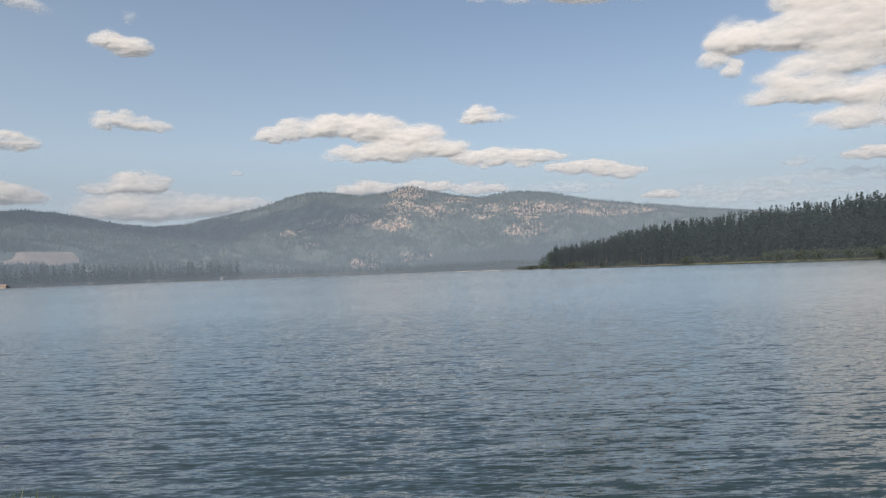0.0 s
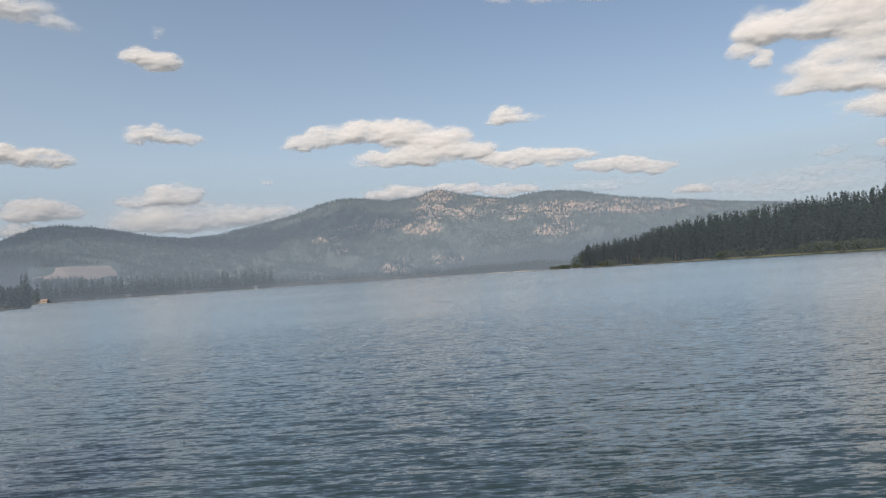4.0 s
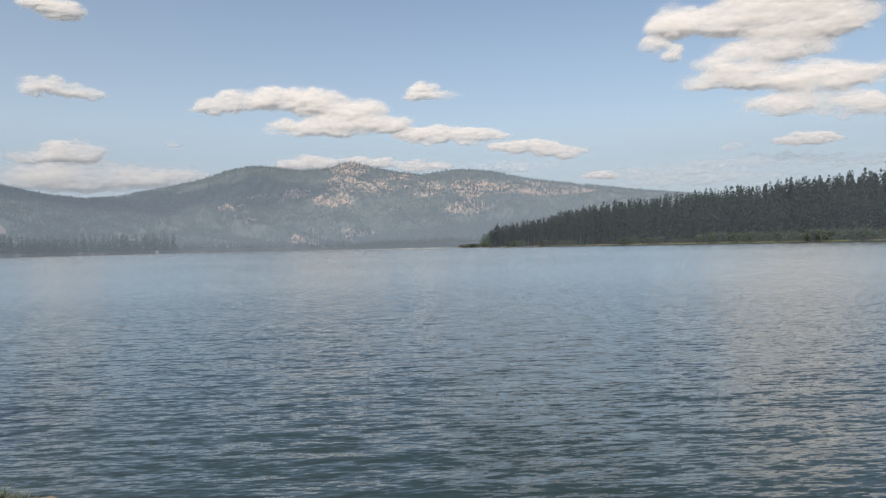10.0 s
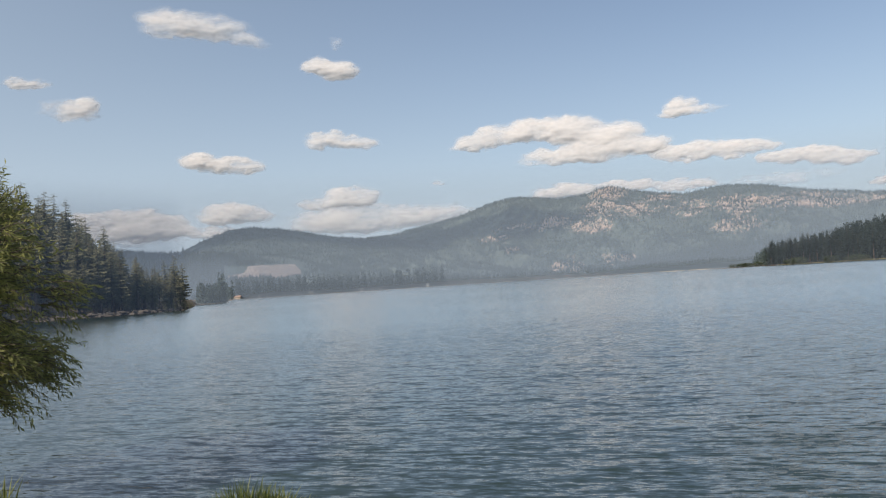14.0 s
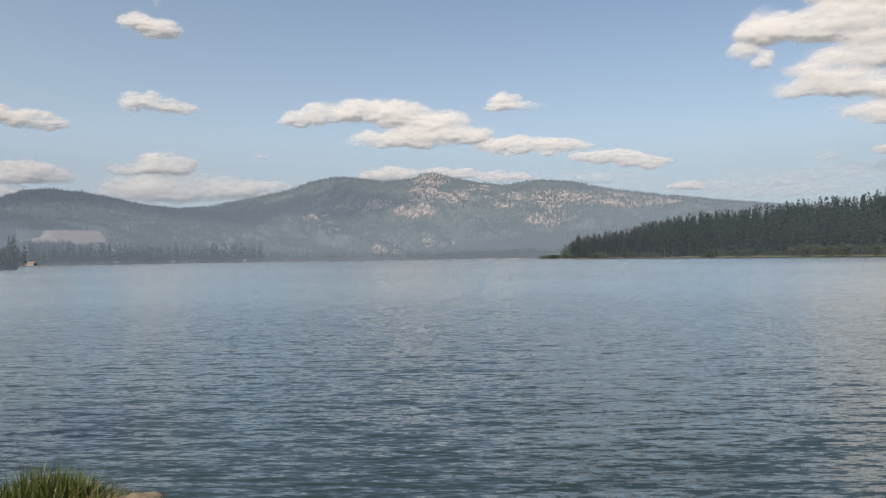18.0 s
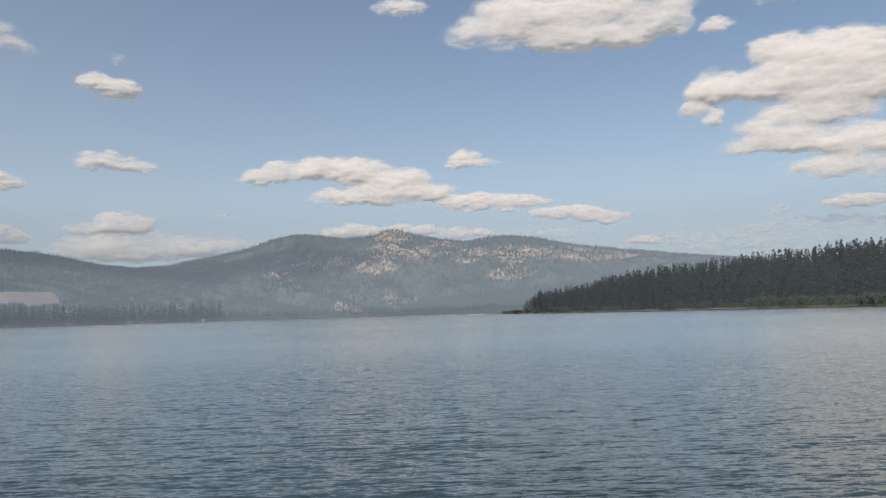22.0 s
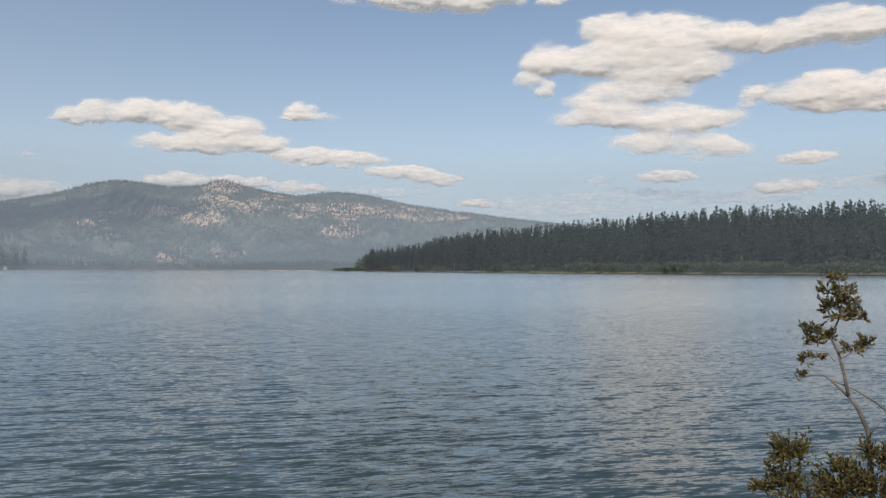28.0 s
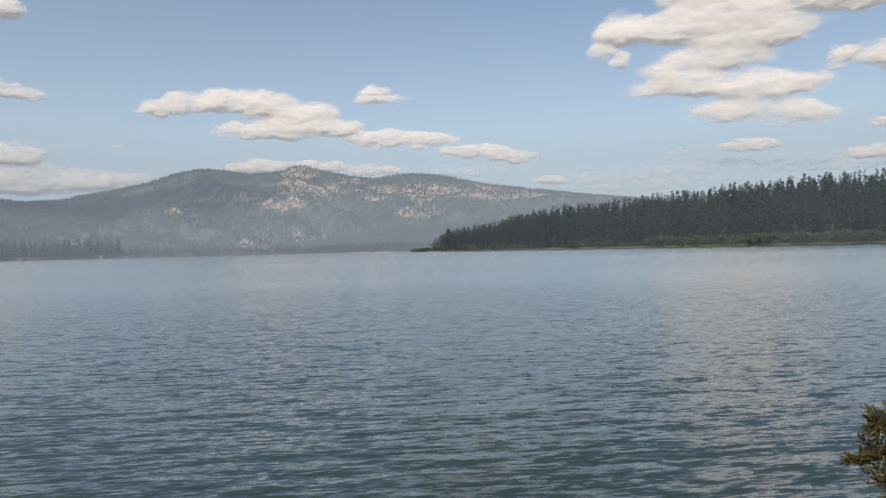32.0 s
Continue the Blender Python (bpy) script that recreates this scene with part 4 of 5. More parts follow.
cottage(-29.85, 1476, 36, 14, 6, WALL_TAN, ROOF_RED, "long tan lakeside house with a rust-red roof")
for heading, wide, tall, wall, roof, words in (
        (-28.2, 8, 3.2, WALL_WHITE, ROOF_GREY, "small white cottage on the far shore"), (-27.6, 9, 3.4, WALL_WHITE, ROOF_GREY, "small white cottage on the far shore"),
        (-26.5, 7, 3.0, WALL_WHITE, ROOF_GREY, "small white boathouse at the water"), (-25.5, 12, 4, WALL_GREY, ROOF_GREY, "grey lakeside house on the far shore"),
        (-24.6, 14, 5, WALL_TAN, ROOF_GREY, "tan lakeside house with a grey roof"), (-21.0, 13, 5, WALL_GREY, ROOF_GREY, "grey lakeside house on the far shore"),
        (-20.2, 9, 4, WALL_WHITE, ROOF_GREY, "white lakeside cottage on the far shore"), (-19.6, 6, 3, WALL_WHITE, ROOF_GREY, "small white boathouse at the water"),
        (-16.2, 10, 6, WALL_WHITE, ROOF_GREY, "tall white lakeside house"), (-14.9, 7, 3, WALL_WHITE, ROOF_GREY, "small white boathouse at the water"),
        (-14.3, 6, 3, WALL_WHITE, ROOF_GREY, "small white boathouse at the water"), (-13.2, 9, 5, WALL_WHITE, ROOF_GREY, "white lakeside cottage on the far shore"),
        (-11.0, 10, 4, WALL_GREY, ROOF_GREY, "grey lakeside house on the far shore"), (-8.15, 6, 3.2, WALL_WHITE, ROOF_GREY, "small white boathouse at the water"),
        (-6.1, 9, 4, WALL_GREY, ROOF_RED, "grey lakeside house with a rusty roof")):
    cottage(heading, 1484, wide, 8, tall, wall, roof, words)


def float_dock(heading, far, long):
    x, y = polar(heading, far)
    ob = thing("dock", "weathered plank dock lying low on the far water", "dock", "docks by the far shore")
    ob.matrix_world = pose(float(x), float(y), 0.0, 0, 0, -heading)
    n = 6
    for k in range(n):
        part("plank", mesh("plank", *slab(-long / 2 + k * long / n, -long / 2 + (k + 1) * long / n - 0.1, -1.2, 1.2, 0.25, 0.5), PLANK), ob)
    for q in (-0.46, 0, 0.46):
        part("float", mesh("float", *slab(q * long - 0.6, q * long + 0.6, -1.1, 1.1, -0.2, 0.25), PLANK), ob)


for heading, far, long in ((-1.2, 1300, 34), (0.9, 1230, 26), (2.9, 1120, 22), (-10.5, 1440, 18), (-17.5, 1440, 16), (-22.8, 1440, 18)):
    float_dock(heading, far, long)


# ---- low shrubs, reeds and gravel by the water ----
def leaf_cloud(count, seed, radii, leaf, centre=(0, 0, 0), hollow=0.3, lengthen=1.9, bend=0.25):
    """Single leaves filling an uneven ellipsoid: each a folded blade of four corners and a keel."""
    rng = np.random.RandomState(seed)
    d = rng.normal(size=(count, 3))
    d /= np.linalg.norm(d, axis=1)[:, None]
    lump = 1 + 0.22 * np.sin(d[:, :1] * 5 + seed) + 0.18 * np.sin(d[:, 2:] * 7 + d[:, 1:2] * 4 + seed * 2)
    pos = d * (hollow + (1 - hollow) * rng.uniform(0, 1, (count, 1)) ** 0.5) * np.array(radii) * lump + np.array(centre)
    return leaves_at(pos, d + rng.normal(0, 0.7, (count, 3)), leaf, rng, lengthen, bend)


def leaves_at(pos, along, leaf, rng, lengthen=1.9, bend=0.25):
    c = len(pos)
    t = along / np.linalg.norm(along, axis=1)[:, None]
    s = np.cross(t, rng.normal(size=(c, 3)))
    s /= np.linalg.norm(s, axis=1)[:, None]
    n = np.cross(s, t)
    size = leaf * rng.uniform(0.65, 1.3, (c, 1))
    half = size / lengthen / 2
    v = np.stack([pos, pos + t * size * 0.45 + s * half + n * bend * half, pos + t * size - n * size * 0.08, pos + t * size * 0.45 - s * half + n * bend * half, pos + t * size * 0.5], 1)
    o = np.arange(c)[:, None] * 5
    f = np.concatenate([o + np.array([q]) for q in ((0, 1, 4), (1, 2, 4), (2, 3, 4), (3, 0, 4))], 0)
    return v.reshape(-1, 3), f


def shrub_models():
    out = []
    for k in range(3):
        ob = thing("shrub", "low green deciduous shrub at the water's edge", "shrub", "shrubs along the far water's edge")
        part("foliage", quads("foliage", *leaf_cloud(420, 60 + k, (3.4, 2.6, 1.9), 0.75, (0, 0, 1.9), 0.35), SHRUB, False), ob)
        stems = join([tube([(0, 0, -0.4), (0.7 * math.cos(q * 1.3), 0.7 * math.sin(q * 1.3), 1.0), (1.9 * math.cos(q * 1.3), 1.5 * math.sin(q * 1.3), 2.4)], (0.09, 0.06, 0.02), 5) for q in range(5)])
        part("stem", mesh("stem", *stems, BARK, True), ob)
        out.append(ob)
    return out


shrub_spots = scatter(70, 61, 17, 47, 0.5, 5) + scatter(12, 62, 8, 17, 0.5, 3) + [tuple(float(q) for q in polar(a, 762)) for a in (5.2, 5.8, 6.0, 6.7)]


def plant_shrubs():
    models = shrub_models()
    rng = random.Random(63)
    for n, (x, y) in enumerate(shrub_spots):
        z = max(0.05, float(ground_height(np.array(x), np.array(y)))) if n < 82 else 0.35
        s = rng.uniform(0.7, 1.5) if n < 82 else rng.uniform(0.8, 1.2)
        m = pose(x, y, z - 0.1, 0, 0, rng.uniform(0, 360))
        ob = models[n] if n < 3 else copy_thing(rng.choice(models), m)
        ob.matrix_basis = m
        ob.scale = (s * 1.3, s * 1.3, s * (1.1 if n < 82 else 0.8))


plant_shrubs()


def gravel_bar(name, heading, far, long, deep, label, mat):
    """A low spit just above the water."""
    x, y = polar(heading, far)
    rng = np.random.RandomState(int(abs(heading) * 10))
    us, ws = np.linspace(-1, 1, 40), np.linspace(-1, 1, 9)
    U, W = np.meshgrid(us, ws)
    h = 0.5 * np.clip(1 - U ** 2, 0, 1) ** 0.4 * np.clip(1 - W ** 2, 0, 1) ** 0.7 * (1 + 0.3 * wander(U * 9, W * 3, 2, 5)) - 0.12
    X, Y = U * long / 2, W * deep / 2 + 0.2 * deep * np.sin(U * 3)
    nr, na = U.shape
    i, j = np.meshgrid(np.arange(nr - 1), np.arange(na - 1), indexing="ij")
    f = np.stack([i * na + j, i * na + j + 1, (i + 1) * na + j + 1, (i + 1) * na + j], -1).reshape(-1, 4)
    ob = tagged(new(name, quads(name, np.stack([X, Y, h], -1).reshape(-1, 3), f, mat)), label, "gravel bar")
    ob.matrix_world = pose(float(x), float(y), 0, 0, 0, -heading)


gravel_bar("gravel_spit", 5.6, 765, 52, 10, "low dark earth spit carrying shrubs off the wooded point", GROUND)
gravel_bar("gravel_bar", 3.0, 900, 26, 5, "pale gravel bar just above the water", SAND)
gravel_bar("gravel_bar", 1.2, 1000, 30, 5, "pale gravel bar just above the water", SAND)


def shore_rocks(low, high, count, seed, label):
    """Tumbled stones lying along a stretch of the shore."""
    rng = np.random.RandomState(seed)
    bm = bmesh.new()
    bmesh.ops.create_icosphere(bm, subdivisions=1, radius=1.0)
    v0, f0 = np.array([v.co[:] for v in bm.verts]), np.array([[v.index for v in f.verts] for f in bm.faces])
    bm.free()
    a = rng.uniform(low, high, count)
    x, y = polar(a, np.interp(a, FAR_AT, FAR_R) + rng.normal(0.3, 1.3, count))
    size = rng.uniform(0.25, 1.0, (count, 1)) ** 1.6 * [[1.0, 0.8, 0.5]] * rng.uniform(0.7, 1.2, (count, 3))
    v = v0[None] * (1 + 0.25 * rng.normal(size=(count, len(v0), 1))).clip(0.6, 1.4) * size[:, None] + np.stack([x, y, np.maximum(0.05, ground_height(x, y))], -1)[:, None]
    f = np.arange(count)[:, None, None] * len(v0) + f0
    tagged(new("shore_rocks", quads("shore_rocks", v.reshape(-1, 3), f.reshape(-1, 3), SHORE_ROCK, False)), label, "rocks", kind="stuff")


shore_rocks(-52, -33.0, 420, 81, "grey-brown stones tumbled along the point's shore")
shore_rocks(8, 47, 260, 83, "dark stones along the wooded shore")


def reeds():
    rng = np.random.RandomState(71)
    a = np.concatenate([rng.uniform(17, 31, 5000), rng.uniform(8, 46, 3500)])
    r = np.interp(a, FAR_AT, FAR_R) + rng.uniform(-3.2, 0.5, len(a))
    x, y = polar(a, r)
    base = np.stack([x, y, 0 * x - 0.1], -1)
    h = rng.uniform(0.5, 1.1, (len(a), 1))
    lean = rng.normal(0, 0.25, (len(a), 2))
    w = 0.09
    v = np.stack([base + [-w, 0, 0], base + [w, 0, 0], base + np.concatenate([lean * h, h], 1)], 1).reshape(-1, 3)
    f = np.arange(len(v)).reshape(-1, 3)
    tagged(new("reeds", quads("reeds", v, f, REED, False)), "yellow-green reeds fringing the wooded shore", "reeds", kind="stuff")


reeds()


# ---- the willow on the bank ----
WILLOW_LEAF = leafy("willow_leaves", (0.13, 0.15, 0.05), (0.42, 0.41, 0.15), 1.2, 0.6, 0.6)
WILLOW_BARK = two_tone("willow_bark", (0.07, 0.055, 0.04), (0.16, 0.13, 0.1), 4.0, relief=0.01)


def willow(heading, far):
    rng = random.Random(77)
    nrg = np.random.RandomState(77)
    x, y = polar(heading, far)
    ob = thing("willow", "bushy green willow leaning over the water", "tree")
    ob.location = (float(x), float(y), 0.35)
    mid, rad = np.array([0.0, 0.0, 2.05]), np.array([1.85, 1.85, 1.75])
    for k in range(8):
        q = 6.283 * k / 8 + rng.uniform(-0.3, 0.3)
        out = rng.uniform(0.7, 1.1)
        pts = [(0.1 * math.cos(q), 0.1 * math.sin(q), -0.3), (0.35 * out * math.cos(q), 0.35 * out * math.sin(q), 0.7), (0.8 * out * math.cos(q + 0.2), 0.8 * out * math.sin(q + 0.2), 1.7), (1.15 * out * math.cos(q + 0.1), 1.15 * out * math.sin(q + 0.1), 2.7 + rng.uniform(-0.3, 0.5))]
        part("limb", mesh("limb", *tube(pts, (0.06, 0.045, 0.028, 0.008), 7), WILLOW_BARK, True), ob)
    for sector in range(6):
        pos, way, twigs = [], [], []
        clumps = [(6.283 * (sector + rng.random()) / 6, math.asin(rng.uniform(-0.72, 1.0)), rng.uniform(0.5, 0.92)) for _ in range(24)]
        for k in range(900):
            q, el, near = clumps[k % 24]
            q, el = q + rng.gauss(0, 0.13), max(-0.9, min(1.5, el + rng.gauss(0, 0.11)))
            d = np.array([math.cos(q) * math.cos(el), math.sin(q) * math.cos(el), math.sin(el)])
            slim = np.array([1 - 0.2 * max(0.0, d[2]), 1 - 0.2 * max(0.0, d[2]), 1.0])
            p = mid + d * slim * rad * (near + rng.gauss(0, 0.06)) * (1 + 0.1 * math.sin(3 * q + 5 * el))
            long = rng.uniform(0.25, 0.5)
            up = 0.75 if el > 0.5 else 0.1
            v = d * np.array([1, 1, 0.5]) + np.array([0, 0, up]) + nrg.normal(0, 0.25, 3)
            v /= np.linalg.norm(v)
            line = [p]
            n = int(long / 0.03)
            for s in range(n):
                v = v + np.array([0, 0, -0.035 if el < 0.6 else -0.015])
                v /= np.linalg.norm(v)
                p = p + v * long / n
                line.append(p)
                side = np.cross(v, nrg.normal(size=3))
                pos.append(p)
                way.append(v * 0.9 + side / np.linalg.norm(side) * 0.8 + np.array([0, 0, -0.3]))
            twigs.append(tube([line[0], line[n // 2], line[-1]], (0.006, 0.004, 0.0015), 4))
        part("foliage", quads("foliage", *leaves_at(np.array(pos), np.array(way), 0.085, nrg, 4.2, 0.3), WILLOW_LEAF, False), ob)
        tagged(part("twig", mesh("twig", *join(twigs), WILLOW_BARK), ob), kind="stuff")


willow(-50.7, 10.2)


# ---- the shrub on the near bank ----
BUSH_LEAF = leafy("shrub_leaves_turning", (0.014, 0.026, 0.008), (0.18, 0.135, 0.04), 9.0, 0.35, 0.5)
BUSH_BARK = two_tone("shrub_bark", (0.055, 0.05, 0.045), (0.18, 0.16, 0.145), 14.0, fine=80, relief=0.003)
DEAD_BARK = two_tone("dead_twig_bark", (0.014, 0.012, 0.011), (0.042, 0.037, 0.032), 14.0, fine=80, relief=0.003)
BUSH_HEAD, BUSH_FAR = 39.5, 3.75


def bush_point(u, z, depth=0.0):
    """A place on the near shrub: u metres to the right of its heading, z metres up, depth metres further off."""
    a = radians(BUSH_HEAD)
    r = BUSH_FAR + depth
    return Vector((r * math.sin(a) + u * math.cos(a), r * math.cos(a) - u * math.sin(a), z))


def near_shrub():
    rng = random.Random(91)
    nrg = np.random.RandomState(91)
    ob = thing("shrub", "straggly shrub with olive and rusty leaves on the near bank", "shrub", at=tuple(bush_point(0.1, 0.55)))
    base = Vector(ob.location)

    def limb(name, line, r0, r1, mat, depth=0.0, end=0.0, label=""):
        n = len(line)
        pts = [bush_point(u, z, depth + (end - depth) * k / (n - 1)) + Vector([rng.uniform(-0.004, 0.004) for _ in range(3)]) - base for k, (u, z) in enumerate(line)]
        part(name, mesh(name, *tube(pts, [0.9 * (r0 + (r1 - r0) * k / (n - 1)) for k in range(n)], 7), mat, True), ob, label)

    limb("stem", [(0.1, 0.5), (0.075, 0.95), (0.05, 1.3), (0.049, 1.464), (0.047, 1.5), (0.005, 1.6), (-0.032, 1.653)], 0.016, 0.0085, BUSH_BARK, 0.1)
    limb("stem", [(-0.030, 1.65), (-0.045, 1.748), (-0.067, 1.828), (-0.095, 1.899), (-0.085, 1.94), (-0.056, 2.003), (-0.05, 2.075), (-0.063, 2.177)], 0.0085, 0.0022, BUSH_BARK)
    limb("branch", [(-0.030, 1.648), (-0.088, 1.705), (-0.125, 1.738), (-0.17, 1.735), (-0.222, 1.721)], 0.006, 0.002, BUSH_BARK, 0, -0.05)
    limb("branch", [(0.235, 1.375), (0.228, 1.443), (0.202, 1.508), (0.15, 1.563), (0.078, 1.626), (-0.004, 1.68), (-0.097, 1.714)], 0.0075, 0.0038, BUSH_BARK, 0.06, 0.02)
    limb("branch", [(0.18, 0.6), (0.215, 1.0), (0.235, 1.38)], 0.012, 0.006, BUSH_BARK, 0.1, 0.06)
    limb("twig", [(0.05, 1.495), (0.073, 1.536), (0.096, 1.558)], 0.004, 0.0015, BUSH_BARK)
    limb("twig", [(-0.067, 1.808), (-0.03, 1.831), (0.008, 1.863), (0.04, 1.893)], 0.003, 0.001, BUSH_BARK)
    limb("twig", [(-0.095, 1.888), (-0.133, 1.897), (-0.171, 1.925)], 0.003, 0.001, BUSH_BARK)
    limb("twig", [(-0.077, 1.797), (-0.115, 1.836), (-0.153, 1.819), (-0.2, 1.8)], 0.0025, 0.001, BUSH_BARK)
    limb("dead_branch", [(0.36, 0.9), (0.33, 1.25), (0.305, 1.421), (0.238, 1.522), (0.203, 1.558), (0.151, 1.642), (0.188, 1.704), (0.215, 1.765), (0.229, 1.815), (0.199, 1.843), (0.155, 1.886), (0.128, 1.901)], 0.0105, 0.0026, DEAD_BARK, 0.05, 0.0, "bare dark dead branch")
    limb("dead_branch", [(0.203, 1.558), (0.2, 1.62), (0.178, 1.67), (0.172, 1.7)], 0.003, 0.001, DEAD_BARK, label="bare dark dead branch")
    limb("dead_branch", [(0.199, 1.843), (0.198, 1.858), (0.19, 1.866)], 0.002, 0.001, DEAD_BARK, label="bare dark dead branch")
    limb("dead_branch", [(0.285, 1.75), (0.3, 1.77), (0.318, 1.775)], 0.0025, 0.001, DEAD_BARK, label="bare dark dead branch")
    limb("dead_branch", [(0.218, 1.78), (0.232, 1.79), (0.236, 1.802)], 0.002, 0.001, DEAD_BARK, label="bare dark dead branch")
    limb("dead_branch", [(0.18, 1.69), (0.21, 1.698), (0.241, 1.703)], 0.003, 0.001, DEAD_BARK, label="bare dark dead branch")
    limb("dead_branch", [(0.42, 1.55), (0.353, 1.677), (0.319, 1.713), (0.285, 1.75), (0.268, 1.798)], 0.006, 0.0015, DEAD_BARK, label="bare dark dead branch")
    limb("stem", [(0.45, 0.6), (0.44, 1.2), (0.40, 1.6), (0.36, 1.85), (0.335, 2.0), (0.31, 2.2)], 0.014, 0.003, BUSH_BARK, 0.15, 0.05)
    limb("stem", [(-0.1, 0.5), (-0.2, 0.9), (-0.26, 1.2), (-0.27, 1.42)], 0.012, 0.003, BUSH_BARK, 0.05, 0.0)
    limb("stem", [(0.0, 0.5), (-0.05, 0.9), (-0.06, 1.2), (-0.05, 1.39)], 0.012, 0.003, BUSH_BARK, 0.05, 0.0)

    def spray(u, z, ru, rz, count, leaf=0.028, depth=0.0):
        pos, way, twigs = [], [], []
        c = bush_point(u, z, depth) - base
        shoots = max(3, count // 7)
        for _ in range(shoots):
            a, e = rng.uniform(0, 6.283), rng.uniform(-0.9, 1.0)
            d = Vector((math.cos(a) * ru, math.sin(a) * ru, e * rz))
            tip = c + d * rng.uniform(0.55, 1.0)
            root = c + d * 0.15 - Vector((0, 0, rz * 0.4))
            twigs.append(tube([root, root.lerp(tip, 0.5) + Vector((0, 0, 0.004)), tip], (0.0016, 0.0012, 0.0007), 4))
            for s in range(7):
                p = root.lerp(tip, 0.25 + 0.75 * (s + 1) / 7)
                pos.append(p)
                way.append((tip - root).normalized() + Vector([rng.gauss(0, 0.75) for _ in range(3)]) + Vector((0, 0, 0.25)))
        part("leaf_spray", quads("leaf_spray", *leaves_at(np.array([tuple(p) for p in pos]), np.array([tuple(w) for w in way]), leaf, nrg, 2.4, 0.4), BUSH_LEAF, False), ob)
        part("twiglet", mesh("twiglet", *join(twigs), BUSH_BARK), ob)

    for u, z, ru, rz, count in ((-0.065, 2.165, 0.042, 0.024, 60), (-0.108, 2.12, 0.035, 0.026, 45), (-0.045, 2.11, 0.05, 0.04, 90), (-0.09, 2.053, 0.055, 0.042, 105), (-0.015, 2.055, 0.042, 0.038, 80),
                                (-0.056, 2.0, 0.075, 0.024, 85), (0.019, 1.995, 0.022, 0.018, 28), (-0.171, 1.937, 0.05, 0.026, 70), (-0.162, 1.896, 0.046, 0.03, 70), (-0.095, 1.92, 0.028, 0.026, 35),
                                (-0.005, 1.865, 0.055, 0.026, 66), (0.045, 1.89, 0.034, 0.028, 56), (-0.153, 1.822, 0.045, 0.015, 42), (-0.202, 1.8, 0.02, 0.022, 28), (-0.224, 1.737, 0.026, 0.02, 26)):
        spray(u, z, ru * 1.12, rz * 1.25, int(count * 2.3), 0.0215)
    for u, z, ru, rz, count, dep in ((-0.27, 1.40, 0.085, 0.08, 300, 0), (-0.28, 1.27, 0.09, 0.08, 260, 0.02), (-0.385, 1.225, 0.055, 0.032, 90, 0), (-0.06, 1.345, 0.06, 0.05, 150, 0), (-0.07, 1.27, 0.12, 0.08, 380, 0.02), (0.085, 1.42, 0.08, 0.05, 190, 0.02),
                                     (0.166, 1.40, 0.09, 0.065, 260, 0.04), (0.275, 1.671, 0.06, 0.038, 100, 0), (0.272, 1.515, 0.055, 0.06, 150, 0.03), (0.31, 2.2, 0.04, 0.05, 110, 0.03), (0.3, 2.124, 0.045, 0.05, 120, 0.03),
                                     (0.32, 2.036, 0.05, 0.05, 130, 0.03), (0.36, 1.98, 0.06, 0.07, 130, 0.05), (0.236, 1.395, 0.08, 0.06, 220, 0), (0.08, 1.28, 0.12, 0.09, 380, 0.03), (0.3, 1.3, 0.12, 0.1, 380, 0.03), (-0.2, 1.15, 0.16, 0.1, 380, 0.03),
                                     (0.1, 1.12, 0.2, 0.12, 420, 0.03), (0.38, 1.42, 0.08, 0.1, 200, 0.03)):
        spray(u, z, ru * 1.08, rz * 1.12, int(count * 2.5), 0.0235, dep)


near_shrub()


# ---- grass and stones on the near bank ----
GRASS = leafy("bank_grass", (0.03, 0.058, 0.012), (0.26, 0.27, 0.075), 3.0, 0.35, 0.5)
STRAW = leafy("dry_grass", (0.2, 0.16, 0.07), (0.5, 0.42, 0.22), 3.0, 0.35, 0.6)
BOULDER = two_tone("tan_granite", (0.15, 0.115, 0.078), (0.34, 0.27, 0.18), 6.0, fine=60, relief=0.01)


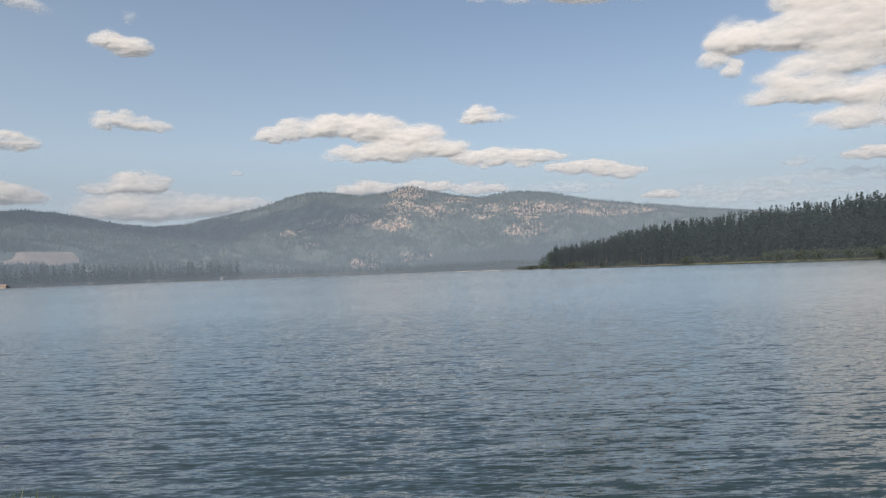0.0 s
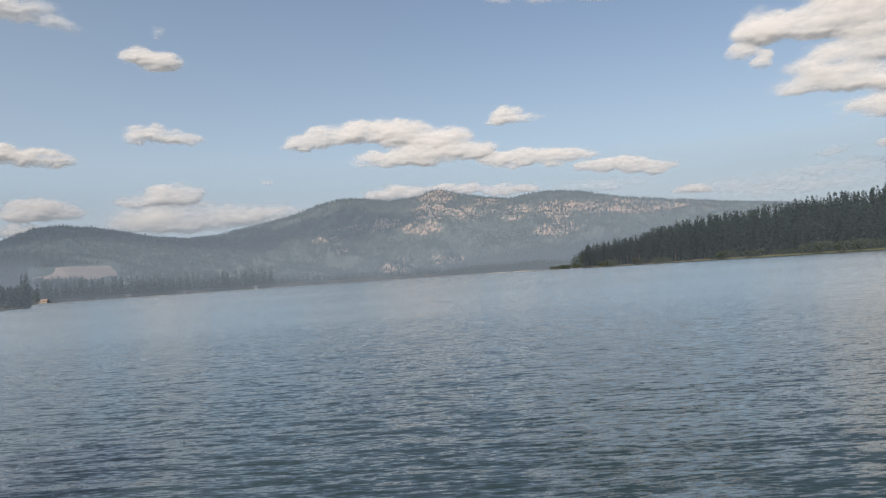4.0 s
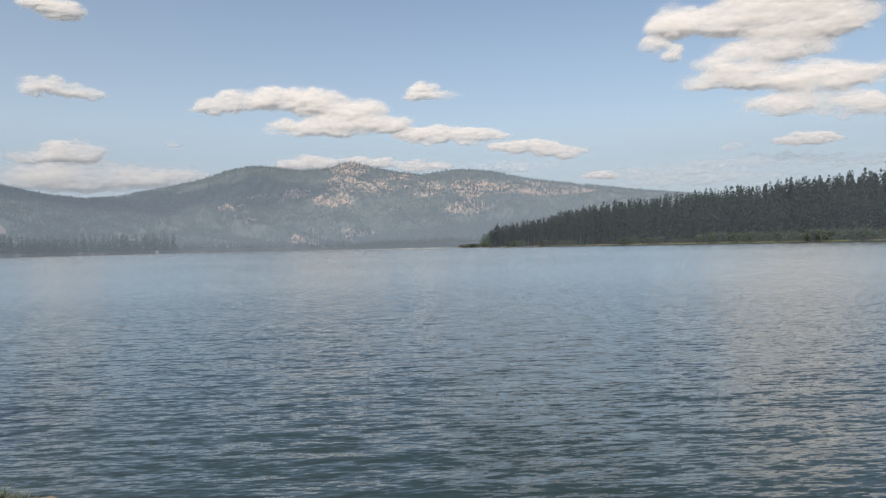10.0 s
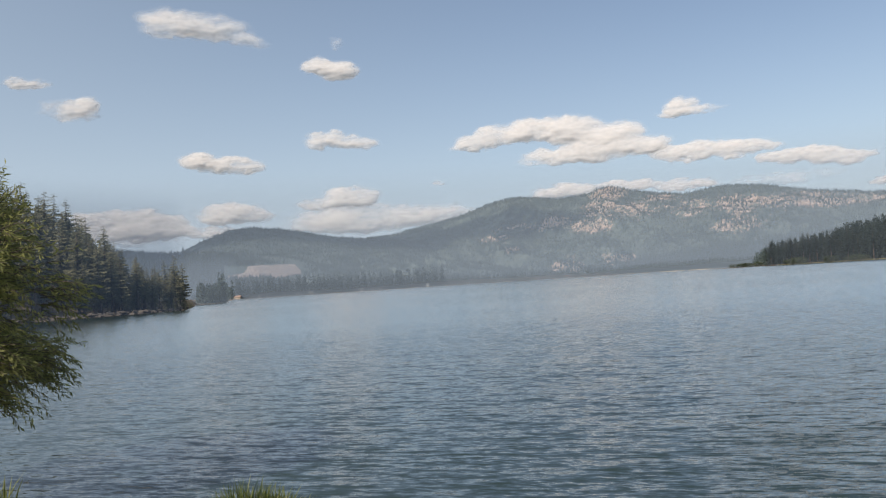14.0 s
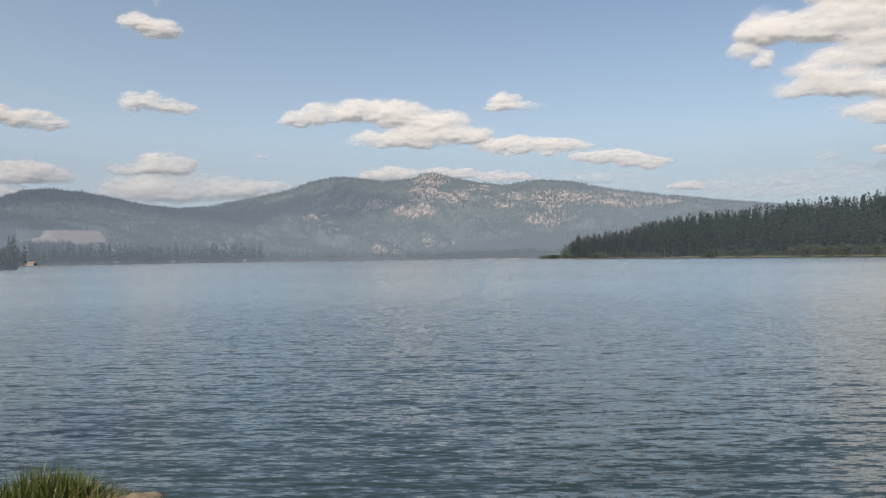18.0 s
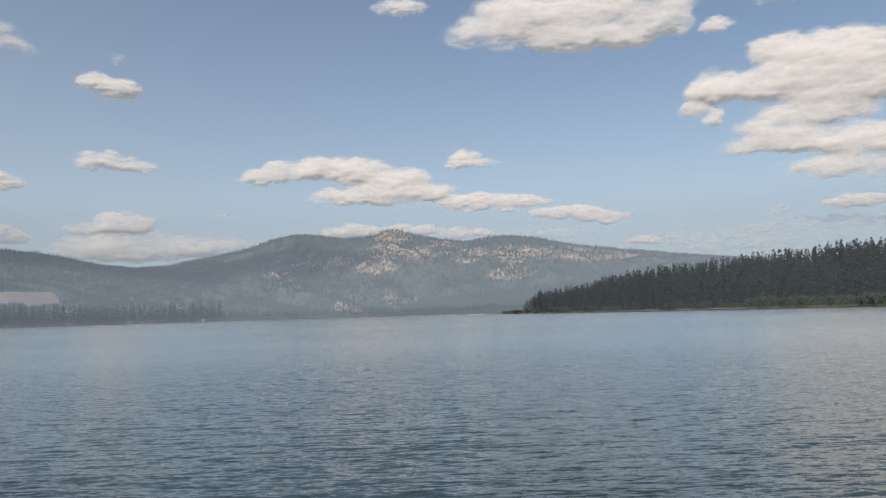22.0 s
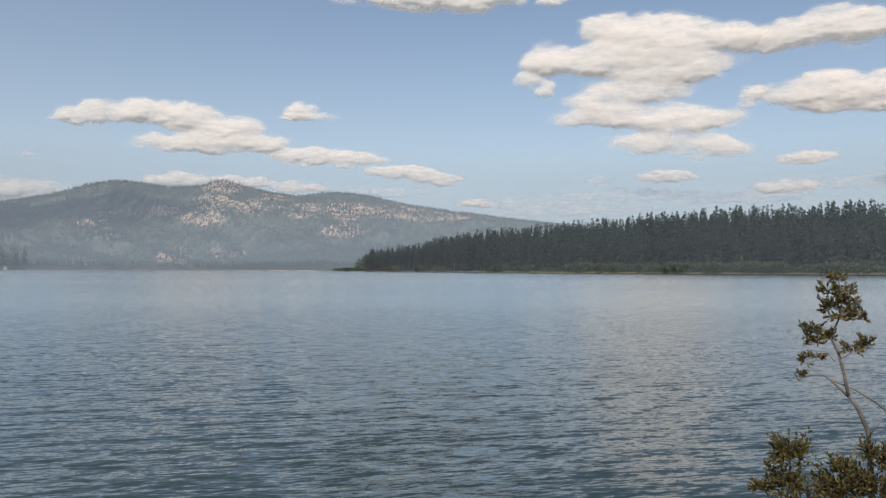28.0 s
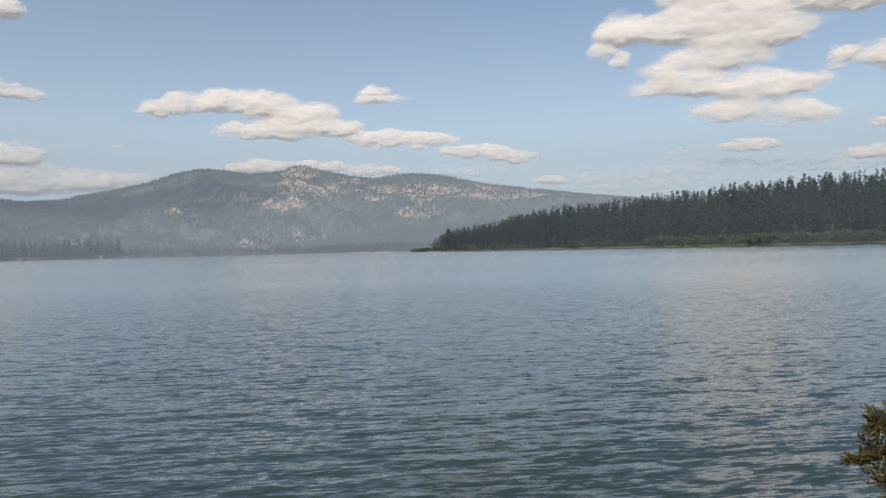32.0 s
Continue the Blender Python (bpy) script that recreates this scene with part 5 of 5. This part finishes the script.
def blades(name, spots, label, seed, wide=0.007, droop=(0.05, 0.6), mat=None):
    """Grass: curved tapering blades. spots: heading, distance, spread in metres, tallest blade, how many."""
    rng = np.random.RandomState(seed)
    vs, fs, o = [], [], 0
    for heading, far, spread, tall, count in spots:
        cx, cy = polar(heading, far)
        px, py = cx + rng.normal(0, spread, count), cy + rng.normal(0, spread, count)
        away = np.exp(-((px - cx) ** 2 + (py - cy) ** 2) / (2 * (1.3 * spread) ** 2))
        h = tall * rng.uniform(0.35, 1.0, count) * (0.35 + 0.65 * away)
        z = ground_height(px, py) - 0.03
        a, lean = rng.uniform(0, 6.28, count), rng.uniform(*droop, count)
        w = wide * rng.uniform(0.6, 1.3, count)
        sx, sy = -np.sin(a), np.cos(a)
        rows = []
        for t, q in ((0, 1.0), (0.4, 0.85), (0.75, 0.55), (1.0, 0.0)):
            bx, by, bz = px + np.cos(a) * lean * h * t * t, py + np.sin(a) * lean * h * t * t, z + h * t * (1 - 0.25 * lean * t)
            rows.append(np.stack([bx - sx * w * q, by - sy * w * q, bz], -1))
            if q:
                rows.append(np.stack([bx + sx * w * q, by + sy * w * q, bz], -1))
        vs.append(np.stack(rows, 1).reshape(-1, 3))
        s = np.arange(count)[:, None] * 7 + o
        fs.append(np.concatenate([s + np.array([q]) for q in ((0, 1, 3), (0, 3, 2), (2, 3, 5), (2, 5, 4), (4, 5, 6))], 0))
        o += 7 * count
    tagged(new(name, quads(name, np.concatenate(vs), np.concatenate(fs), mat or GRASS, False)), label, "grass", kind="stuff")


blades("grass_tuft", [(-29.6, 5.45, 0.17, 0.5, 1500), (-27.6, 5.4, 0.14, 0.4, 1000), (-31.4, 5.35, 0.17, 0.45, 1300), (-33.5, 5.2, 0.2, 0.42, 1200), (-37, 4.9, 0.25, 0.3, 900)], "tuft of green and straw-coloured grass on the bank edge", 101, 0.0075)
blades("dry_grass", [(-29.4, 5.3, 0.2, 0.42, 900), (-27.4, 5.25, 0.13, 0.36, 800), (-31.8, 5.2, 0.2, 0.38, 800), (-34.5, 5.05, 0.2, 0.32, 600)], "drooping straw-coloured stalks in the grass tuft", 102, 0.0055, (0.6, 1.4), STRAW)
blades("shore_grass", [(-46.2, 8.6, 0.18, 0.5, 260), (-48, 8.8, 0.35, 0.5, 400), (-45.2, 6.6, 0.16, 0.5, 420), (-46.6, 6.4, 0.22, 0.5, 500), (-41.5, 5.0, 0.12, 0.22, 60)], "bright green grass at the foot of the willow", 103, 0.009)


def boulder(name, heading, far, size, sink, seed, label):
    x, y = polar(heading, far)
    bm = bmesh.new()
    bmesh.ops.create_icosphere(bm, subdivisions=4, radius=1.0)
    noise.seed_set(seed)
    for v in bm.verts:
        p = v.co.copy()
        d = 1 + 0.3 * noise.noise(p * 1.5) + 0.12 * noise.noise(p * 3.7) + 0.04 * noise.noise(p * 11)
        v.co = Vector((p.x * size[0], p.y * size[1], p.z * size[2])) * d
    me = bpy.data.meshes.new(name)
    bm.to_mesh(me)
    bm.free()
    me.materials.append(BOULDER)
    me.polygons.foreach_set("use_smooth", [True] * len(me.polygons))
    ob = tagged(new(name, me), label, "boulder")
    ob.matrix_world = pose(float(x), float(y), float(ground_height(x, y)) + sink, 4, 6, 20 - heading)


boulder("boulder", -23.6, 5.3, (0.2, 0.15, 0.12), 0.0, 3, "rounded tan boulder beside the grass tuft")


# ---- motion ----
def motions():
    walk(lake, [(0, pose(0, 0, 0)), (16, pose(4.0, -8.8, 0)), (32, pose(8.0, -17.6, 0))])


motions()
